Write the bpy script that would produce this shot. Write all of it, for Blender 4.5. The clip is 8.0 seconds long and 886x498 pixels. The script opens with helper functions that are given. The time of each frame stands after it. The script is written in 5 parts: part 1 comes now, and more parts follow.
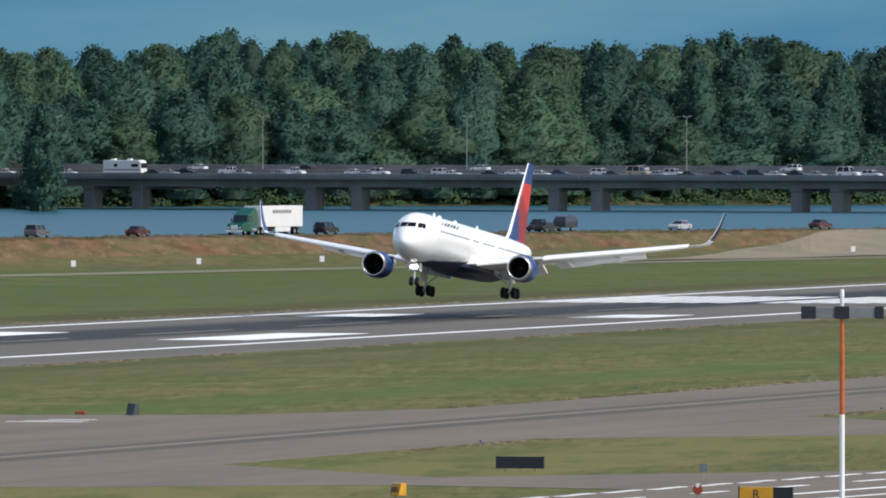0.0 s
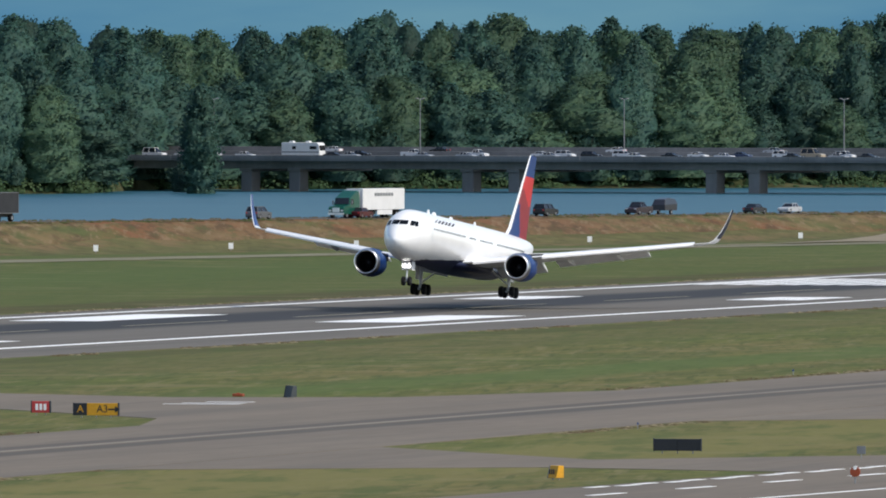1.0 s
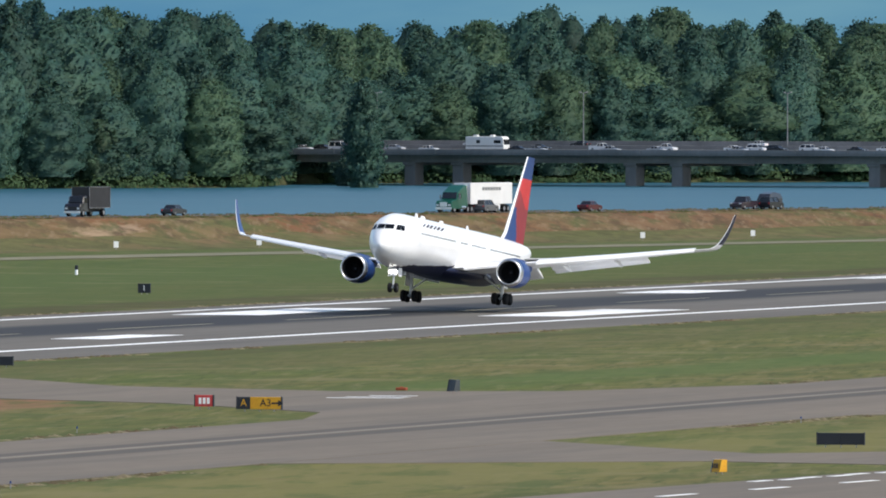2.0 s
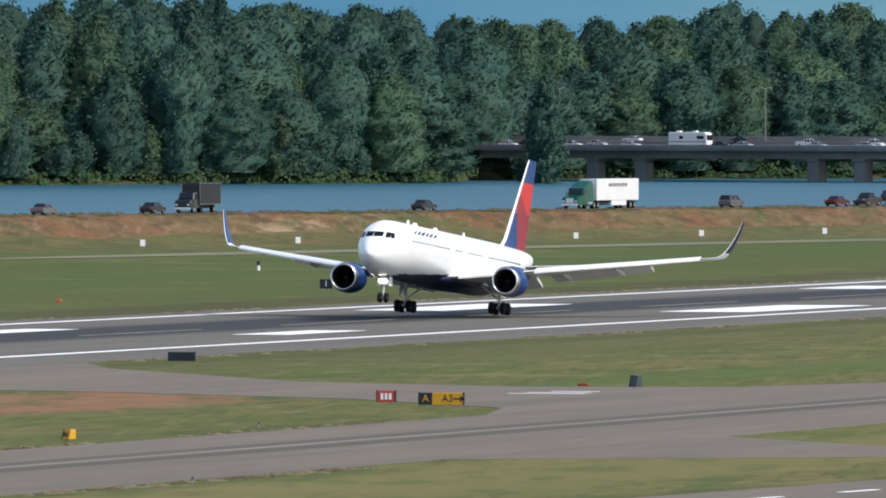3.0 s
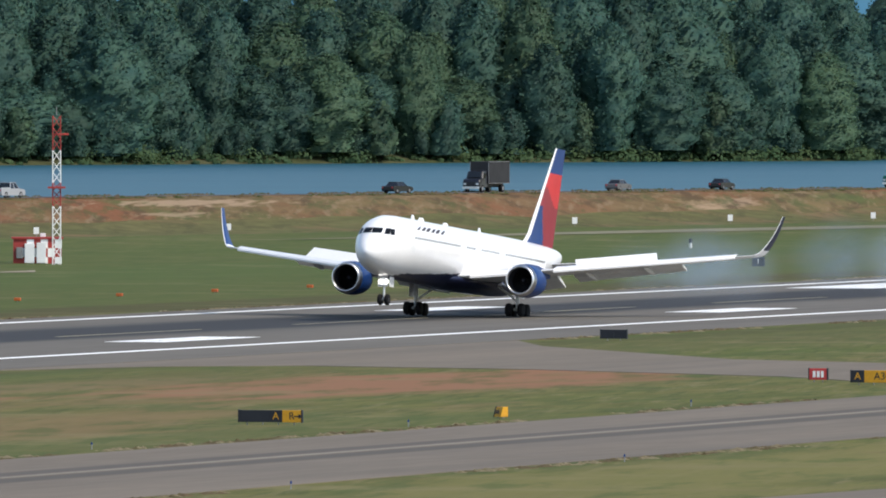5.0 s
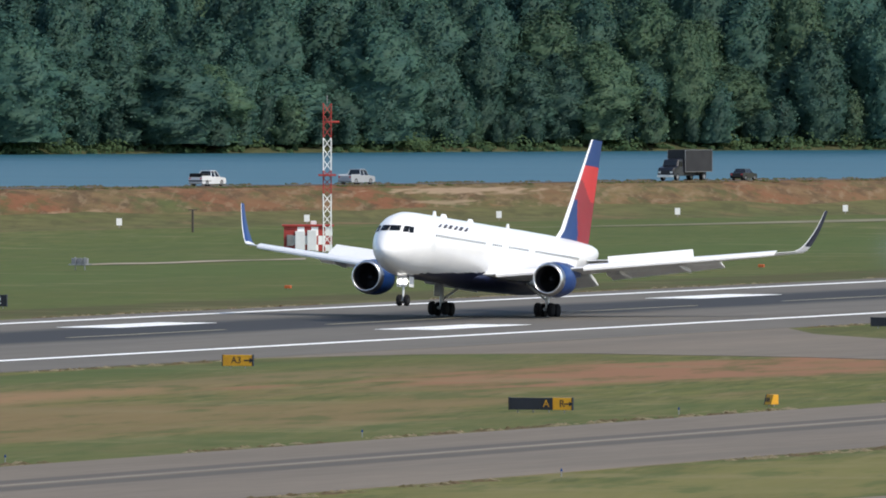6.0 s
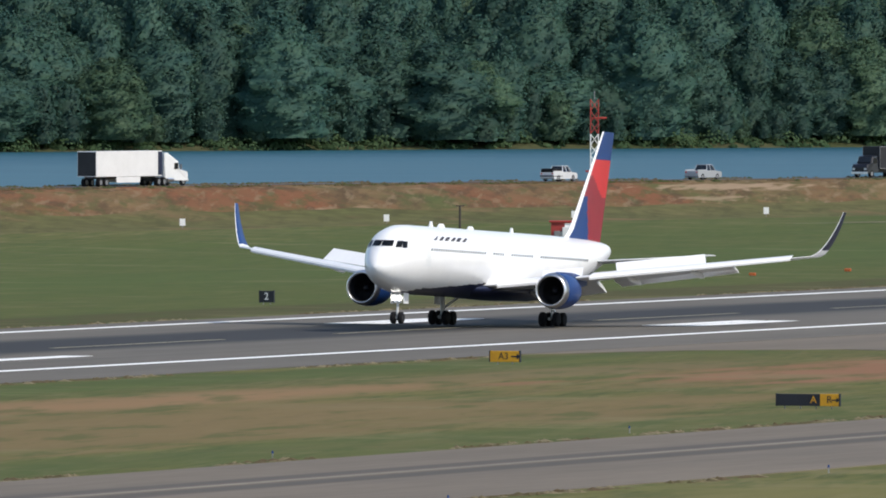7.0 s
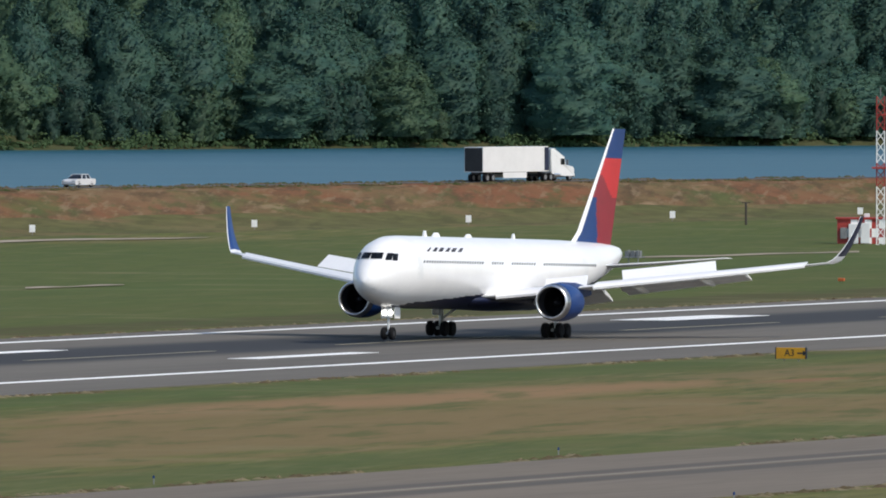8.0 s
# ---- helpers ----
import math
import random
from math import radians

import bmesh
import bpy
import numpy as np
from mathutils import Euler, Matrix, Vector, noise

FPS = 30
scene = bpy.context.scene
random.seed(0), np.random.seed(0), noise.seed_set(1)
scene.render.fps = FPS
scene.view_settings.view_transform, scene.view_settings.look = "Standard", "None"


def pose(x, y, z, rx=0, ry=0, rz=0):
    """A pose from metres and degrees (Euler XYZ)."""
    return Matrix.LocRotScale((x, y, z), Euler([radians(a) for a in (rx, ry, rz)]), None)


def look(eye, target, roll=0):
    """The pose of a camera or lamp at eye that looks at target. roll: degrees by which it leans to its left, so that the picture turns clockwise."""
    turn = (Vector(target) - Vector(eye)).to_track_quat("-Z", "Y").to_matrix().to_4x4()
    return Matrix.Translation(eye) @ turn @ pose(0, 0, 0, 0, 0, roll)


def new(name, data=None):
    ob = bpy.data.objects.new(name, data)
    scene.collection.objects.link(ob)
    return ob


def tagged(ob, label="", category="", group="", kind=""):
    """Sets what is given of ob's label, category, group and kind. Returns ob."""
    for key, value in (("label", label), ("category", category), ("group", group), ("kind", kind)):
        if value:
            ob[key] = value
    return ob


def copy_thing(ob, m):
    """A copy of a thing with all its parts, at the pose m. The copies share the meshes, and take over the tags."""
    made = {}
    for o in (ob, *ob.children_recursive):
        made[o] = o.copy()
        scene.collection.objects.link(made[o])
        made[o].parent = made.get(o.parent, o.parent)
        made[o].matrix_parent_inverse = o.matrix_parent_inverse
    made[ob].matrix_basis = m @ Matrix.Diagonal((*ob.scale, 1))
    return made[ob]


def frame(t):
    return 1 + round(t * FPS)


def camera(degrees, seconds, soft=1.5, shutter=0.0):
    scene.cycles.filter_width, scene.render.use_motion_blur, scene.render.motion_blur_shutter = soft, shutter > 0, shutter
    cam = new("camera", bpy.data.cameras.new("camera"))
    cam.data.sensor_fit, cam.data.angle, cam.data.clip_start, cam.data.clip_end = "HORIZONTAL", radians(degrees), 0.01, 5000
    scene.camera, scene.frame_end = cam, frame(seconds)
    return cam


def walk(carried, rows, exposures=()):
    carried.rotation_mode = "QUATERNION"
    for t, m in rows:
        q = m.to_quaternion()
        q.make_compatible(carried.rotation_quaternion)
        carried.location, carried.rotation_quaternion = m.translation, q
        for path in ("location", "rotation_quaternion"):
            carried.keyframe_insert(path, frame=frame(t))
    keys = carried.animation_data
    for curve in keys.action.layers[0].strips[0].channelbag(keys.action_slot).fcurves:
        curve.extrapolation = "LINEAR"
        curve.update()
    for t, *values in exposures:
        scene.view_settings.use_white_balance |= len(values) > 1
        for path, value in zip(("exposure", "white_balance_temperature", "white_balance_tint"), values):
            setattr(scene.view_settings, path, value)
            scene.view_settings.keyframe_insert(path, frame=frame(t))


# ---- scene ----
# The camera stands on a roof some 24 m over the airfield and pans with a very long lens.
# World: x along the runway (away from the camera), y across it to the north, z up.
EYE = 23.64
cam = camera(3.134, 8.0, soft=1.85)
PANS = [  # seconds, yaw, pitch
    (0.0, -75.4000, -0.5378),
    (0.5, -75.1215, -0.5742),
    (1.0, -74.8429, -0.6003),
    (1.2, -74.7326, -0.6068),
    (2.3, -74.0745, -0.6240),
    (2.5, -73.9429, -0.6252),
    (3.0, -73.6216, -0.6372),
    (3.5, -73.2943, -0.6532),
    (4.0, -72.9453, -0.6644),
    (4.5, -72.5535, -0.6858),
    (4.7, -72.3722, -0.6981),
    (5.8, -71.3293, -0.7543),
    (6.0, -71.1356, -0.7601),
    (6.5, -70.6621, -0.7684),
    (7.0, -70.1900, -0.7741),
    (7.5, -69.7154, -0.7807),
    (7.9, -69.2883, -0.7828),
    (8.0, -69.1779, -0.7859),
]
walk(cam, [(t, pose(0, 0, EYE, 90 + pitch, 0, yaw)) for t, yaw, pitch in PANS],
     [(0.0, -0.02), (1.0, -0.10), (2.5, 0.12), (4.5, 0.05), (6.5, -0.02), (8.0, -0.22)])

# ---- world and sun ----
SUN_AZ, SUN_EL = radians(-103), radians(48)   # towards the sun, from +x anticlockwise
world = bpy.data.worlds.new("sky")
scene.world = world
world.use_nodes = True
wn = world.node_tree.nodes
sky = wn.new("ShaderNodeTexSky")
sky.sky_type, sky.sun_disc = "NISHITA", False
sky.sun_elevation, sky.sun_rotation = SUN_EL, radians(90) - SUN_AZ
world.node_tree.links.new(sky.outputs[0], wn["Background"].inputs[0])
wn["Background"].inputs[1].default_value = 0.175
sun = new("sun", bpy.data.lights.new("sun", "SUN"))
sun.data.energy, sun.data.angle, sun.data.color = 3.35, radians(0.53), (1.0, 0.92, 0.79)
sun.matrix_world = look((0, 0, 200), (-200 * math.cos(SUN_AZ), -200 * math.sin(SUN_AZ), 200 - 200 * math.tan(SUN_EL)))


# ---- materials ----
def material(name, colour, rough=0.6, metal=0.0, other=None, scale=1.0, stretch=(1, 1, 1), bump=0.0, grain=0.12, spec=0.5, coat=0.0, per_object=0.0, per_island=0.0):
    """A painted or natural surface: colour mixed with another by large noise, fine grain, and relief."""
    m = bpy.data.materials.new(name)
    m.use_nodes = True
    n, l = m.node_tree.nodes, m.node_tree.links
    b = n["Principled BSDF"]
    b.inputs["Roughness"].default_value, b.inputs["Metallic"].default_value = rough, metal
    b.inputs["Specular IOR Level"].default_value = spec
    b.inputs["Coat Weight"].default_value = coat
    co = n.new("ShaderNodeTexCoord")
    mp = n.new("ShaderNodeMapping")
    mp.inputs["Scale"].default_value = stretch
    l.new(co.outputs["Object"], mp.inputs[0])
    big = n.new("ShaderNodeTexNoise")
    big.inputs["Scale"].default_value, big.inputs["Detail"].default_value = scale, 5
    l.new(mp.outputs[0], big.inputs["Vector"])
    fine = n.new("ShaderNodeTexNoise")
    fine.inputs["Scale"].default_value, fine.inputs["Detail"].default_value = scale * 9, 4
    l.new(mp.outputs[0], fine.inputs["Vector"])
    ramp = n.new("ShaderNodeMapRange")
    ramp.inputs[1].default_value, ramp.inputs[2].default_value = 0.35, 0.65
    l.new(big.outputs[0], ramp.inputs[0])
    mix = n.new("ShaderNodeMix")
    mix.data_type = "RGBA"
    mix.inputs["A"].default_value = (*colour, 1)
    mix.inputs["B"].default_value = (*(other or [c * 0.85 for c in colour]), 1)
    l.new(ramp.outputs[0], mix.inputs["Factor"])
    gr = n.new("ShaderNodeMapRange")
    gr.inputs[3].default_value, gr.inputs[4].default_value = 1 - grain * 2, 1 + grain * 2
    l.new(fine.outputs[0], gr.inputs[0])
    hsv = n.new("ShaderNodeHueSaturation")
    l.new(mix.outputs["Result"], hsv.inputs["Color"])
    last = gr.outputs[0]
    for share, kind, socket in ((per_object, "ShaderNodeObjectInfo", "Random"), (per_island, "ShaderNodeNewGeometry", "Random Per Island")):
        if not share:
            continue
        info = n.new(kind)
        ra = n.new("ShaderNodeMapRange")
        ra.inputs[3].default_value, ra.inputs[4].default_value = 1 - share, 1 + share
        l.new(info.outputs[socket], ra.inputs[0])
        mu = n.new("ShaderNodeMath")
        mu.operation = "MULTIPLY"
        l.new(ra.outputs[0], mu.inputs[0]), l.new(last, mu.inputs[1])
        last = mu.outputs[0]
    l.new(last, hsv.inputs["Value"])
    l.new(hsv.outputs[0], b.inputs["Base Color"])
    if bump:
        bp = n.new("ShaderNodeBump")
        bp.inputs["Strength"].default_value, bp.inputs["Distance"].default_value = 0.6, bump
        l.new(fine.outputs[0], bp.inputs["Height"])
        l.new(bp.outputs[0], b.inputs["Normal"])
    return m


def add_patch(m, centre, size, colour, amount=1.0, wobble=0.5, scale=0.03, turn=0):
    """A worn or stained patch with ragged edges at centre (x, y), of half-size (x, y), laid over a material's colour."""
    n, l = m.node_tree.nodes, m.node_tree.links
    b = n["Principled BSDF"]
    old = b.inputs["Base Color"].links[0].from_socket
    co = n.new("ShaderNodeTexCoord")
    mp = n.new("ShaderNodeMapping")
    mp.vector_type = "TEXTURE"
    mp.inputs["Location"].default_value = (*centre, 0)
    mp.inputs["Scale"].default_value = (*size, 1000)
    mp.inputs["Rotation"].default_value[2] = radians(turn)
    l.new(co.outputs["Object"], mp.inputs[0])
    no = n.new("ShaderNodeTexNoise")
    no.inputs["Scale"].default_value, no.inputs["Detail"].default_value = scale, 4
    st = n.new("ShaderNodeMapping")
    st.inputs["Scale"].default_value = (0.5, 2.5, 1)
    l.new(co.outputs["Object"], st.inputs[0]), l.new(st.outputs[0], no.inputs["Vector"])
    le = n.new("ShaderNodeVectorMath")
    le.operation = "LENGTH"
    l.new(mp.outputs[0], le.inputs[0])
    ad = n.new("ShaderNodeMath")
    ad.operation = "MULTIPLY_ADD"
    l.new(no.outputs[0], ad.inputs[0])
    ad.inputs[1].default_value = wobble * 2
    l.new(le.outputs["Value"], ad.inputs[2])
    mr = n.new("ShaderNodeMapRange")
    mr.interpolation_type = "SMOOTHSTEP"
    mr.inputs[1].default_value, mr.inputs[2].default_value = 0.5 + wobble, 1.1 + wobble
    mr.inputs[3].default_value, mr.inputs[4].default_value = amount, 0
    l.new(ad.outputs[0], mr.inputs[0])
    mix = n.new("ShaderNodeMix")
    mix.data_type = "RGBA"
    l.new(mr.outputs[0], mix.inputs["Factor"]), l.new(old, mix.inputs["A"])
    mix.inputs["B"].default_value = (*colour, 1)
    l.new(mix.outputs["Result"], b.inputs["Base Color"])
    return m


def add_mottle(m, colour, scale, stretch, lo, hi, amount, turn=0):
    """Patches of a second colour by noise of that size; turn: degrees by which their grain lies aslant."""
    n, l = m.node_tree.nodes, m.node_tree.links
    b = n["Principled BSDF"]
    old = b.inputs["Base Color"].links[0].from_socket
    co, mp, no, mr, mix = (n.new("ShaderNode" + k) for k in ("TexCoord", "Mapping", "TexNoise", "MapRange", "Mix"))
    mp.vector_type = "TEXTURE"
    mp.inputs["Rotation"].default_value[2] = radians(turn)
    mp.inputs["Scale"].default_value = [1 / k for k in stretch]
    no.inputs["Scale"].default_value, no.inputs["Detail"].default_value, no.inputs["Roughness"].default_value = scale, 6, 0.62
    mr.inputs[1].default_value, mr.inputs[2].default_value, mr.inputs[3].default_value, mr.inputs[4].default_value = lo, hi, 0, amount
    l.new(co.outputs["Object"], mp.inputs[0]), l.new(mp.outputs[0], no.inputs["Vector"]), l.new(no.outputs[0], mr.inputs[0])
    mix.data_type = "RGBA"
    l.new(mr.outputs[0], mix.inputs["Factor"]), l.new(old, mix.inputs["A"])
    mix.inputs["B"].default_value = (*colour, 1)
    l.new(mix.outputs["Result"], b.inputs["Base Color"])
    return m


def leafy(m, share=0.35):
    """Lets sunlight through the leaves."""
    n, l = m.node_tree.nodes, m.node_tree.links
    b = n["Principled BSDF"]
    tr, mx = n.new("ShaderNodeBsdfTranslucent"), n.new("ShaderNodeMixShader")
    l.new(b.inputs["Base Color"].links[0].from_socket, tr.inputs[0])
    mx.inputs[0].default_value = share
    l.new(b.outputs[0], mx.inputs[1]), l.new(tr.outputs[0], mx.inputs[2])
    l.new(mx.outputs[0], n["Material Output"].inputs[0])
    return m


GRASS = material("mown_grass", (0.104, 0.119, 0.030), 0.9, 0, (0.146, 0.126, 0.046), 0.03, (0.35, 1.6, 1), 0.03, 0.25, 0.1)
add_mottle(GRASS, (0.17, 0.15, 0.068), 0.05, (0.3, 1.2, 1), 0.55, 0.75, 0.55)
add_mottle(GRASS, (0.052, 0.080, 0.022), 0.06, (0.22, 1.6, 1), 0.50, 0.66, 0.6)
add_mottle(GRASS, (0.062, 0.088, 0.026), 0.22, (0.3, 1.0, 1), 0.52, 0.70, 0.6)
add_mottle(GRASS, (0.19, 0.165, 0.08), 0.6, (0.10, 0.9, 1), 0.53, 0.66, 0.65, 12)
add_mottle(GRASS, (0.048, 0.070, 0.020), 0.9, (0.08, 1.1, 1), 0.52, 0.64, 0.65, 12)
DRY = material("dry_grass", (0.165, 0.100, 0.052), 0.9, 0, (0.150, 0.118, 0.052), 0.035, (0.5, 1.0, 1), 0.05, 0.25, 0.1)
add_mottle(DRY, (0.20, 0.080, 0.040), 0.05, (0.6, 0.6, 1), 0.46, 0.64, 0.85)
add_mottle(DRY, (0.085, 0.105, 0.034), 0.06, (0.8, 1.1, 3), 0.53, 0.67, 0.85)
add_mottle(DRY, (0.34, 0.24, 0.15), 0.09, (0.5, 1.6, 2), 0.61, 0.70, 0.9)
add_mottle(DRY, (0.080, 0.052, 0.028), 0.30, (0.35, 1.1, 1), 0.50, 0.64, 0.75, 17)
add_mottle(DRY, (0.24, 0.17, 0.10), 0.7, (0.2, 1.2, 1), 0.53, 0.66, 0.65, 17)
add_mottle(DRY, (0.065, 0.085, 0.028), 0.4, (0.3, 0.9, 1), 0.53, 0.64, 0.6, 17)
FOOT = material("levee_foot_grass", (0.125, 0.112, 0.046), 0.9, 0, (0.095, 0.098, 0.036), 0.04, (0.6, 1.2, 1), 0.05, 0.25, 0.1)
add_mottle(FOOT, (0.19, 0.12, 0.065), 0.08, (0.7, 1.0, 1), 0.52, 0.66, 0.7)
add_mottle(FOOT, (0.070, 0.070, 0.028), 0.35, (0.2, 1.0, 1), 0.52, 0.64, 0.6, 17)
BANK = material("bank_grass", (0.055, 0.068, 0.030), 0.9, 0, (0.085, 0.085, 0.045), 0.04, (1, 1, 1), 0.05, 0.25, 0.1)
ASPHALT = material("runway_asphalt", (0.150, 0.134, 0.111), 0.85, 0, (0.126, 0.113, 0.094), 0.05, (0.3, 2.0, 1), 0.004, 0.1, 0.3)
add_mottle(ASPHALT, (0.095, 0.087, 0.077), 0.10, (0.06, 1.6, 1), 0.5, 0.7, 0.7)
TAXI = material("taxiway_asphalt", (0.186, 0.153, 0.116), 0.85, 0, (0.157, 0.129, 0.098), 0.06, (0.25, 2.0, 1), 0.004, 0.1, 0.3)
add_mottle(TAXI, (0.115, 0.100, 0.083), 0.12, (0.08, 1.4, 1), 0.5, 0.7, 0.7)
PAINT = material("white_marking_paint", (0.93, 0.93, 0.92), 0.6, 0, (0.88, 0.88, 0.87), 0.3, (0.2, 2, 1), 0, 0.05)
YELLOW_LINE = material("yellow_marking_paint", (0.30, 0.27, 0.18), 0.7, 0, (0.22, 0.2, 0.15), 0.3, (0.2, 2, 1), 0, 0.05)
FADED = material("worn_line_paint", (0.235, 0.205, 0.16), 0.8, 0, (0.185, 0.16, 0.125), 0.2, (0.1, 2, 1), 0, 0.1)
WATER = material("river_water", (0.016, 0.082, 0.118), 0.42, 0, (0.024, 0.098, 0.132), 0.02, (1, 0.25, 1), 0.08, 0.12, 0.25)
# leaf blue is raised: distance haze is mixed into the leaf colours
LEAF = leafy(material("tree_leaves", (0.042, 0.104, 0.088), 0.65, 0, (0.067, 0.136, 0.097), 0.25, (1, 1, 1), 0, 0.28, 0.3, 0, 0.16, 0.3), 0.5)
# paler trees, brightened further to carry painted haze
LEAF_PALE = leafy(material("pale_hazed_leaves", (0.062, 0.126, 0.082), 0.65, 0, (0.094, 0.160, 0.092), 0.25, (1, 1, 1), 0, 0.28, 0.3, 0, 0.16, 0.3), 0.5)
BUSH = leafy(material("bush_leaves", (0.070, 0.128, 0.062), 0.75, 0, (0.098, 0.152, 0.070), 0.1, (1, 1, 1), 0, 0.3, 0.15, 0, 0.2), 0.5)
TUFT_GREEN = leafy(material("green_grass_blades", (0.085, 0.115, 0.034), 0.9, 0, (0.12, 0.12, 0.05), 0.3), 0.5)
TUFT_DRY = leafy(material("dry_grass_blades", (0.19, 0.135, 0.075), 0.9, 0, (0.16, 0.14, 0.065), 0.3), 0.5)
BARK = material("bark", (0.075, 0.065, 0.055), 0.9, 0, (0.05, 0.043, 0.036), 0.5)
CONCRETE = material("bridge_concrete", (0.24, 0.23, 0.225), 0.85, 0, (0.17, 0.165, 0.16), 0.1, (1, 1, 0.4), 0.02, 0.1)
WHITE = material("white_aircraft_paint", (0.93, 0.93, 0.93), 0.28, 0, (0.89, 0.89, 0.90), 0.4, (1, 1, 1), 0, 0.02, 0.5, 0.3)
NAVY = material("navy_aircraft_paint", (0.007, 0.012, 0.042), 0.45, 0, (0.009, 0.015, 0.05), 0.4, (1, 1, 1), 0, 0.03, 0.4, 0.2)
BLUE = material("blue_aircraft_paint", (0.008, 0.042, 0.17), 0.45, 0, (0.009, 0.046, 0.19), 0.4, (1, 1, 1), 0, 0.03, 0.35, 0.1)
RED = material("red_aircraft_paint", (0.62, 0.02, 0.03), 0.35, 0, (0.56, 0.02, 0.03), 0.4, (1, 1, 1), 0, 0.03)
CRIMSON = material("crimson_aircraft_paint", (0.28, 0.012, 0.03), 0.35, 0, (0.25, 0.012, 0.03), 0.4, (1, 1, 1), 0, 0.03)
WING = material("light_grey_wing_paint", (0.82, 0.83, 0.84), 0.35, 0, (0.76, 0.77, 0.78), 0.5, (1, 1, 1), 0, 0.04)
CHROME = material("polished_metal", (0.86, 0.86, 0.87), 0.36, 1.0, (0.65, 0.65, 0.67), 1.0, (1, 1, 1), 0, 0.04)
STEEL = material("grey_steel", (0.35, 0.35, 0.36), 0.45, 0.6, (0.28, 0.28, 0.29), 1.0)
DARK_METAL = material("dark_fan_metal", (0.06, 0.06, 0.065), 0.4, 0.8, (0.04, 0.04, 0.045), 1.0)
TYRE = material("black_rubber", (0.009, 0.009, 0.011), 0.85, 0, (0.014, 0.014, 0.016), 2.0, spec=0.2)
DARK = material("dark_opening", (0.012, 0.013, 0.016), 0.5, 0, (0.02, 0.02, 0.024), 1.0)
GLASS = material("dark_window_glass", (0.012, 0.015, 0.02), 0.08, 0, (0.016, 0.02, 0.025), 0.5, (1, 1, 1), 0, 0.02)
PANE = material("grey_window_glass", (0.20, 0.22, 0.25), 0.1, 0, (0.16, 0.18, 0.2), 0.5)
BLACK = material("black_sign_paint", (0.012, 0.014, 0.022), 0.5, 0, (0.018, 0.02, 0.03), 1.0)
AMBER = material("yellow_sign_paint", (0.72, 0.36, 0.015), 0.5, 0, (0.62, 0.30, 0.015), 1.0)
SIGN_RED = material("red_sign_paint", (0.62, 0.05, 0.05), 0.5, 0, (0.5, 0.05, 0.05), 1.0)
ORANGE = material("orange_paint", (0.62, 0.14, 0.03), 0.55, 0, (0.5, 0.11, 0.03), 1.0)
GREY = material("grey_paint", (0.22, 0.23, 0.24), 0.5, 0, (0.17, 0.18, 0.19), 1.0)
LAMP = material("lit_lamp_glass", (0.9, 0.9, 0.88), 0.2)
LAMP.node_tree.nodes["Principled BSDF"].inputs["Emission Color"].default_value = (1, 0.97, 0.9, 1)
LAMP.node_tree.nodes["Principled BSDF"].inputs["Emission Strength"].default_value = 4.0
RUST = material("rusty_iron", (0.35, 0.07, 0.025), 0.8, 0, (0.25, 0.06, 0.03), 2.0)
add_patch(GRASS, (1082, 352), (70, 15), (0.24, 0.125, 0.07), 1.0, 1.0, 0.07)
add_patch(GRASS, (900, 260), (420, 14), (0.175, 0.158, 0.056), 0.75, 0.8, 0.05)
add_patch(GRASS, (960, 368), (80, 9), (0.25, 0.155, 0.08), 0.95)
add_patch(GRASS, (890, 345), (140, 26), (0.190, 0.132, 0.062), 0.8, 0.9, 0.05)
add_patch(GRASS, (1060, 372), (40, 6), (0.22, 0.15, 0.08), 0.7)
add_patch(GRASS, (1330, 332), (230, 9), (0.082, 0.122, 0.034), 0.7)
add_patch(GRASS, (1750, 545), (500, 22), (0.078, 0.115, 0.032), 0.7)
add_patch(GRASS, (1500, 378), (700, 16), (0.105, 0.10, 0.04), 0.5)
add_patch(GRASS, (1500, 500), (1200, 30), (0.080, 0.098, 0.028), 0.7, 0.9, 0.05)
add_patch(GRASS, (1400, 477), (1300, 9), (0.070, 0.064, 0.028), 0.75)
add_patch(GRASS, (1500, 389), (900, 4.5), (0.072, 0.078, 0.028), 0.7)
add_patch(GRASS, (860, 316), (150, 8), (0.085, 0.105, 0.034), 0.6, 0.9, 0.06)
add_patch(GRASS, (1000, 386), (150, 6), (0.07, 0.105, 0.03), 0.6, 0.9, 0.06)
add_patch(GRASS, (1650, 570), (1100, 78), (0.072, 0.100, 0.027), 0.7, 0.7, 0.02)
add_mottle(GRASS, (0.20, 0.17, 0.085), 0.16, (0.45, 0.22, 1), 0.55, 0.68, 0.5)
add_mottle(GRASS, (0.064, 0.092, 0.026), 0.30, (0.16, 0.7, 1), 0.52, 0.64, 0.6, 12)
add_mottle(GRASS, (0.155, 0.105, 0.055), 0.45, (0.5, 0.28, 1), 0.58, 0.68, 0.4)
add_patch(ASPHALT, (1400, 438.5), (2500, 11.5), (0.028, 0.028, 0.031), 0.92, 0.16, 0.03)
add_patch(TAXI, (1100, 293), (1500, 1.9), (0.085, 0.074, 0.062), 0.85, 0.2)
add_patch(TAXI, (1100, 297.5), (1500, 1.5), (0.09, 0.078, 0.066), 0.85, 0.2)


# ---- mesh helpers ----
def mesh_of(bm, name, mats, smooth=False):
    me = bpy.data.meshes.new(name)
    bm.to_mesh(me)
    bm.free()
    for m in (mats if isinstance(mats, (list, tuple)) else [mats]):
        me.materials.append(m)
    if smooth:
        me.polygons.foreach_set("use_smooth", [True] * len(me.polygons))
    return me


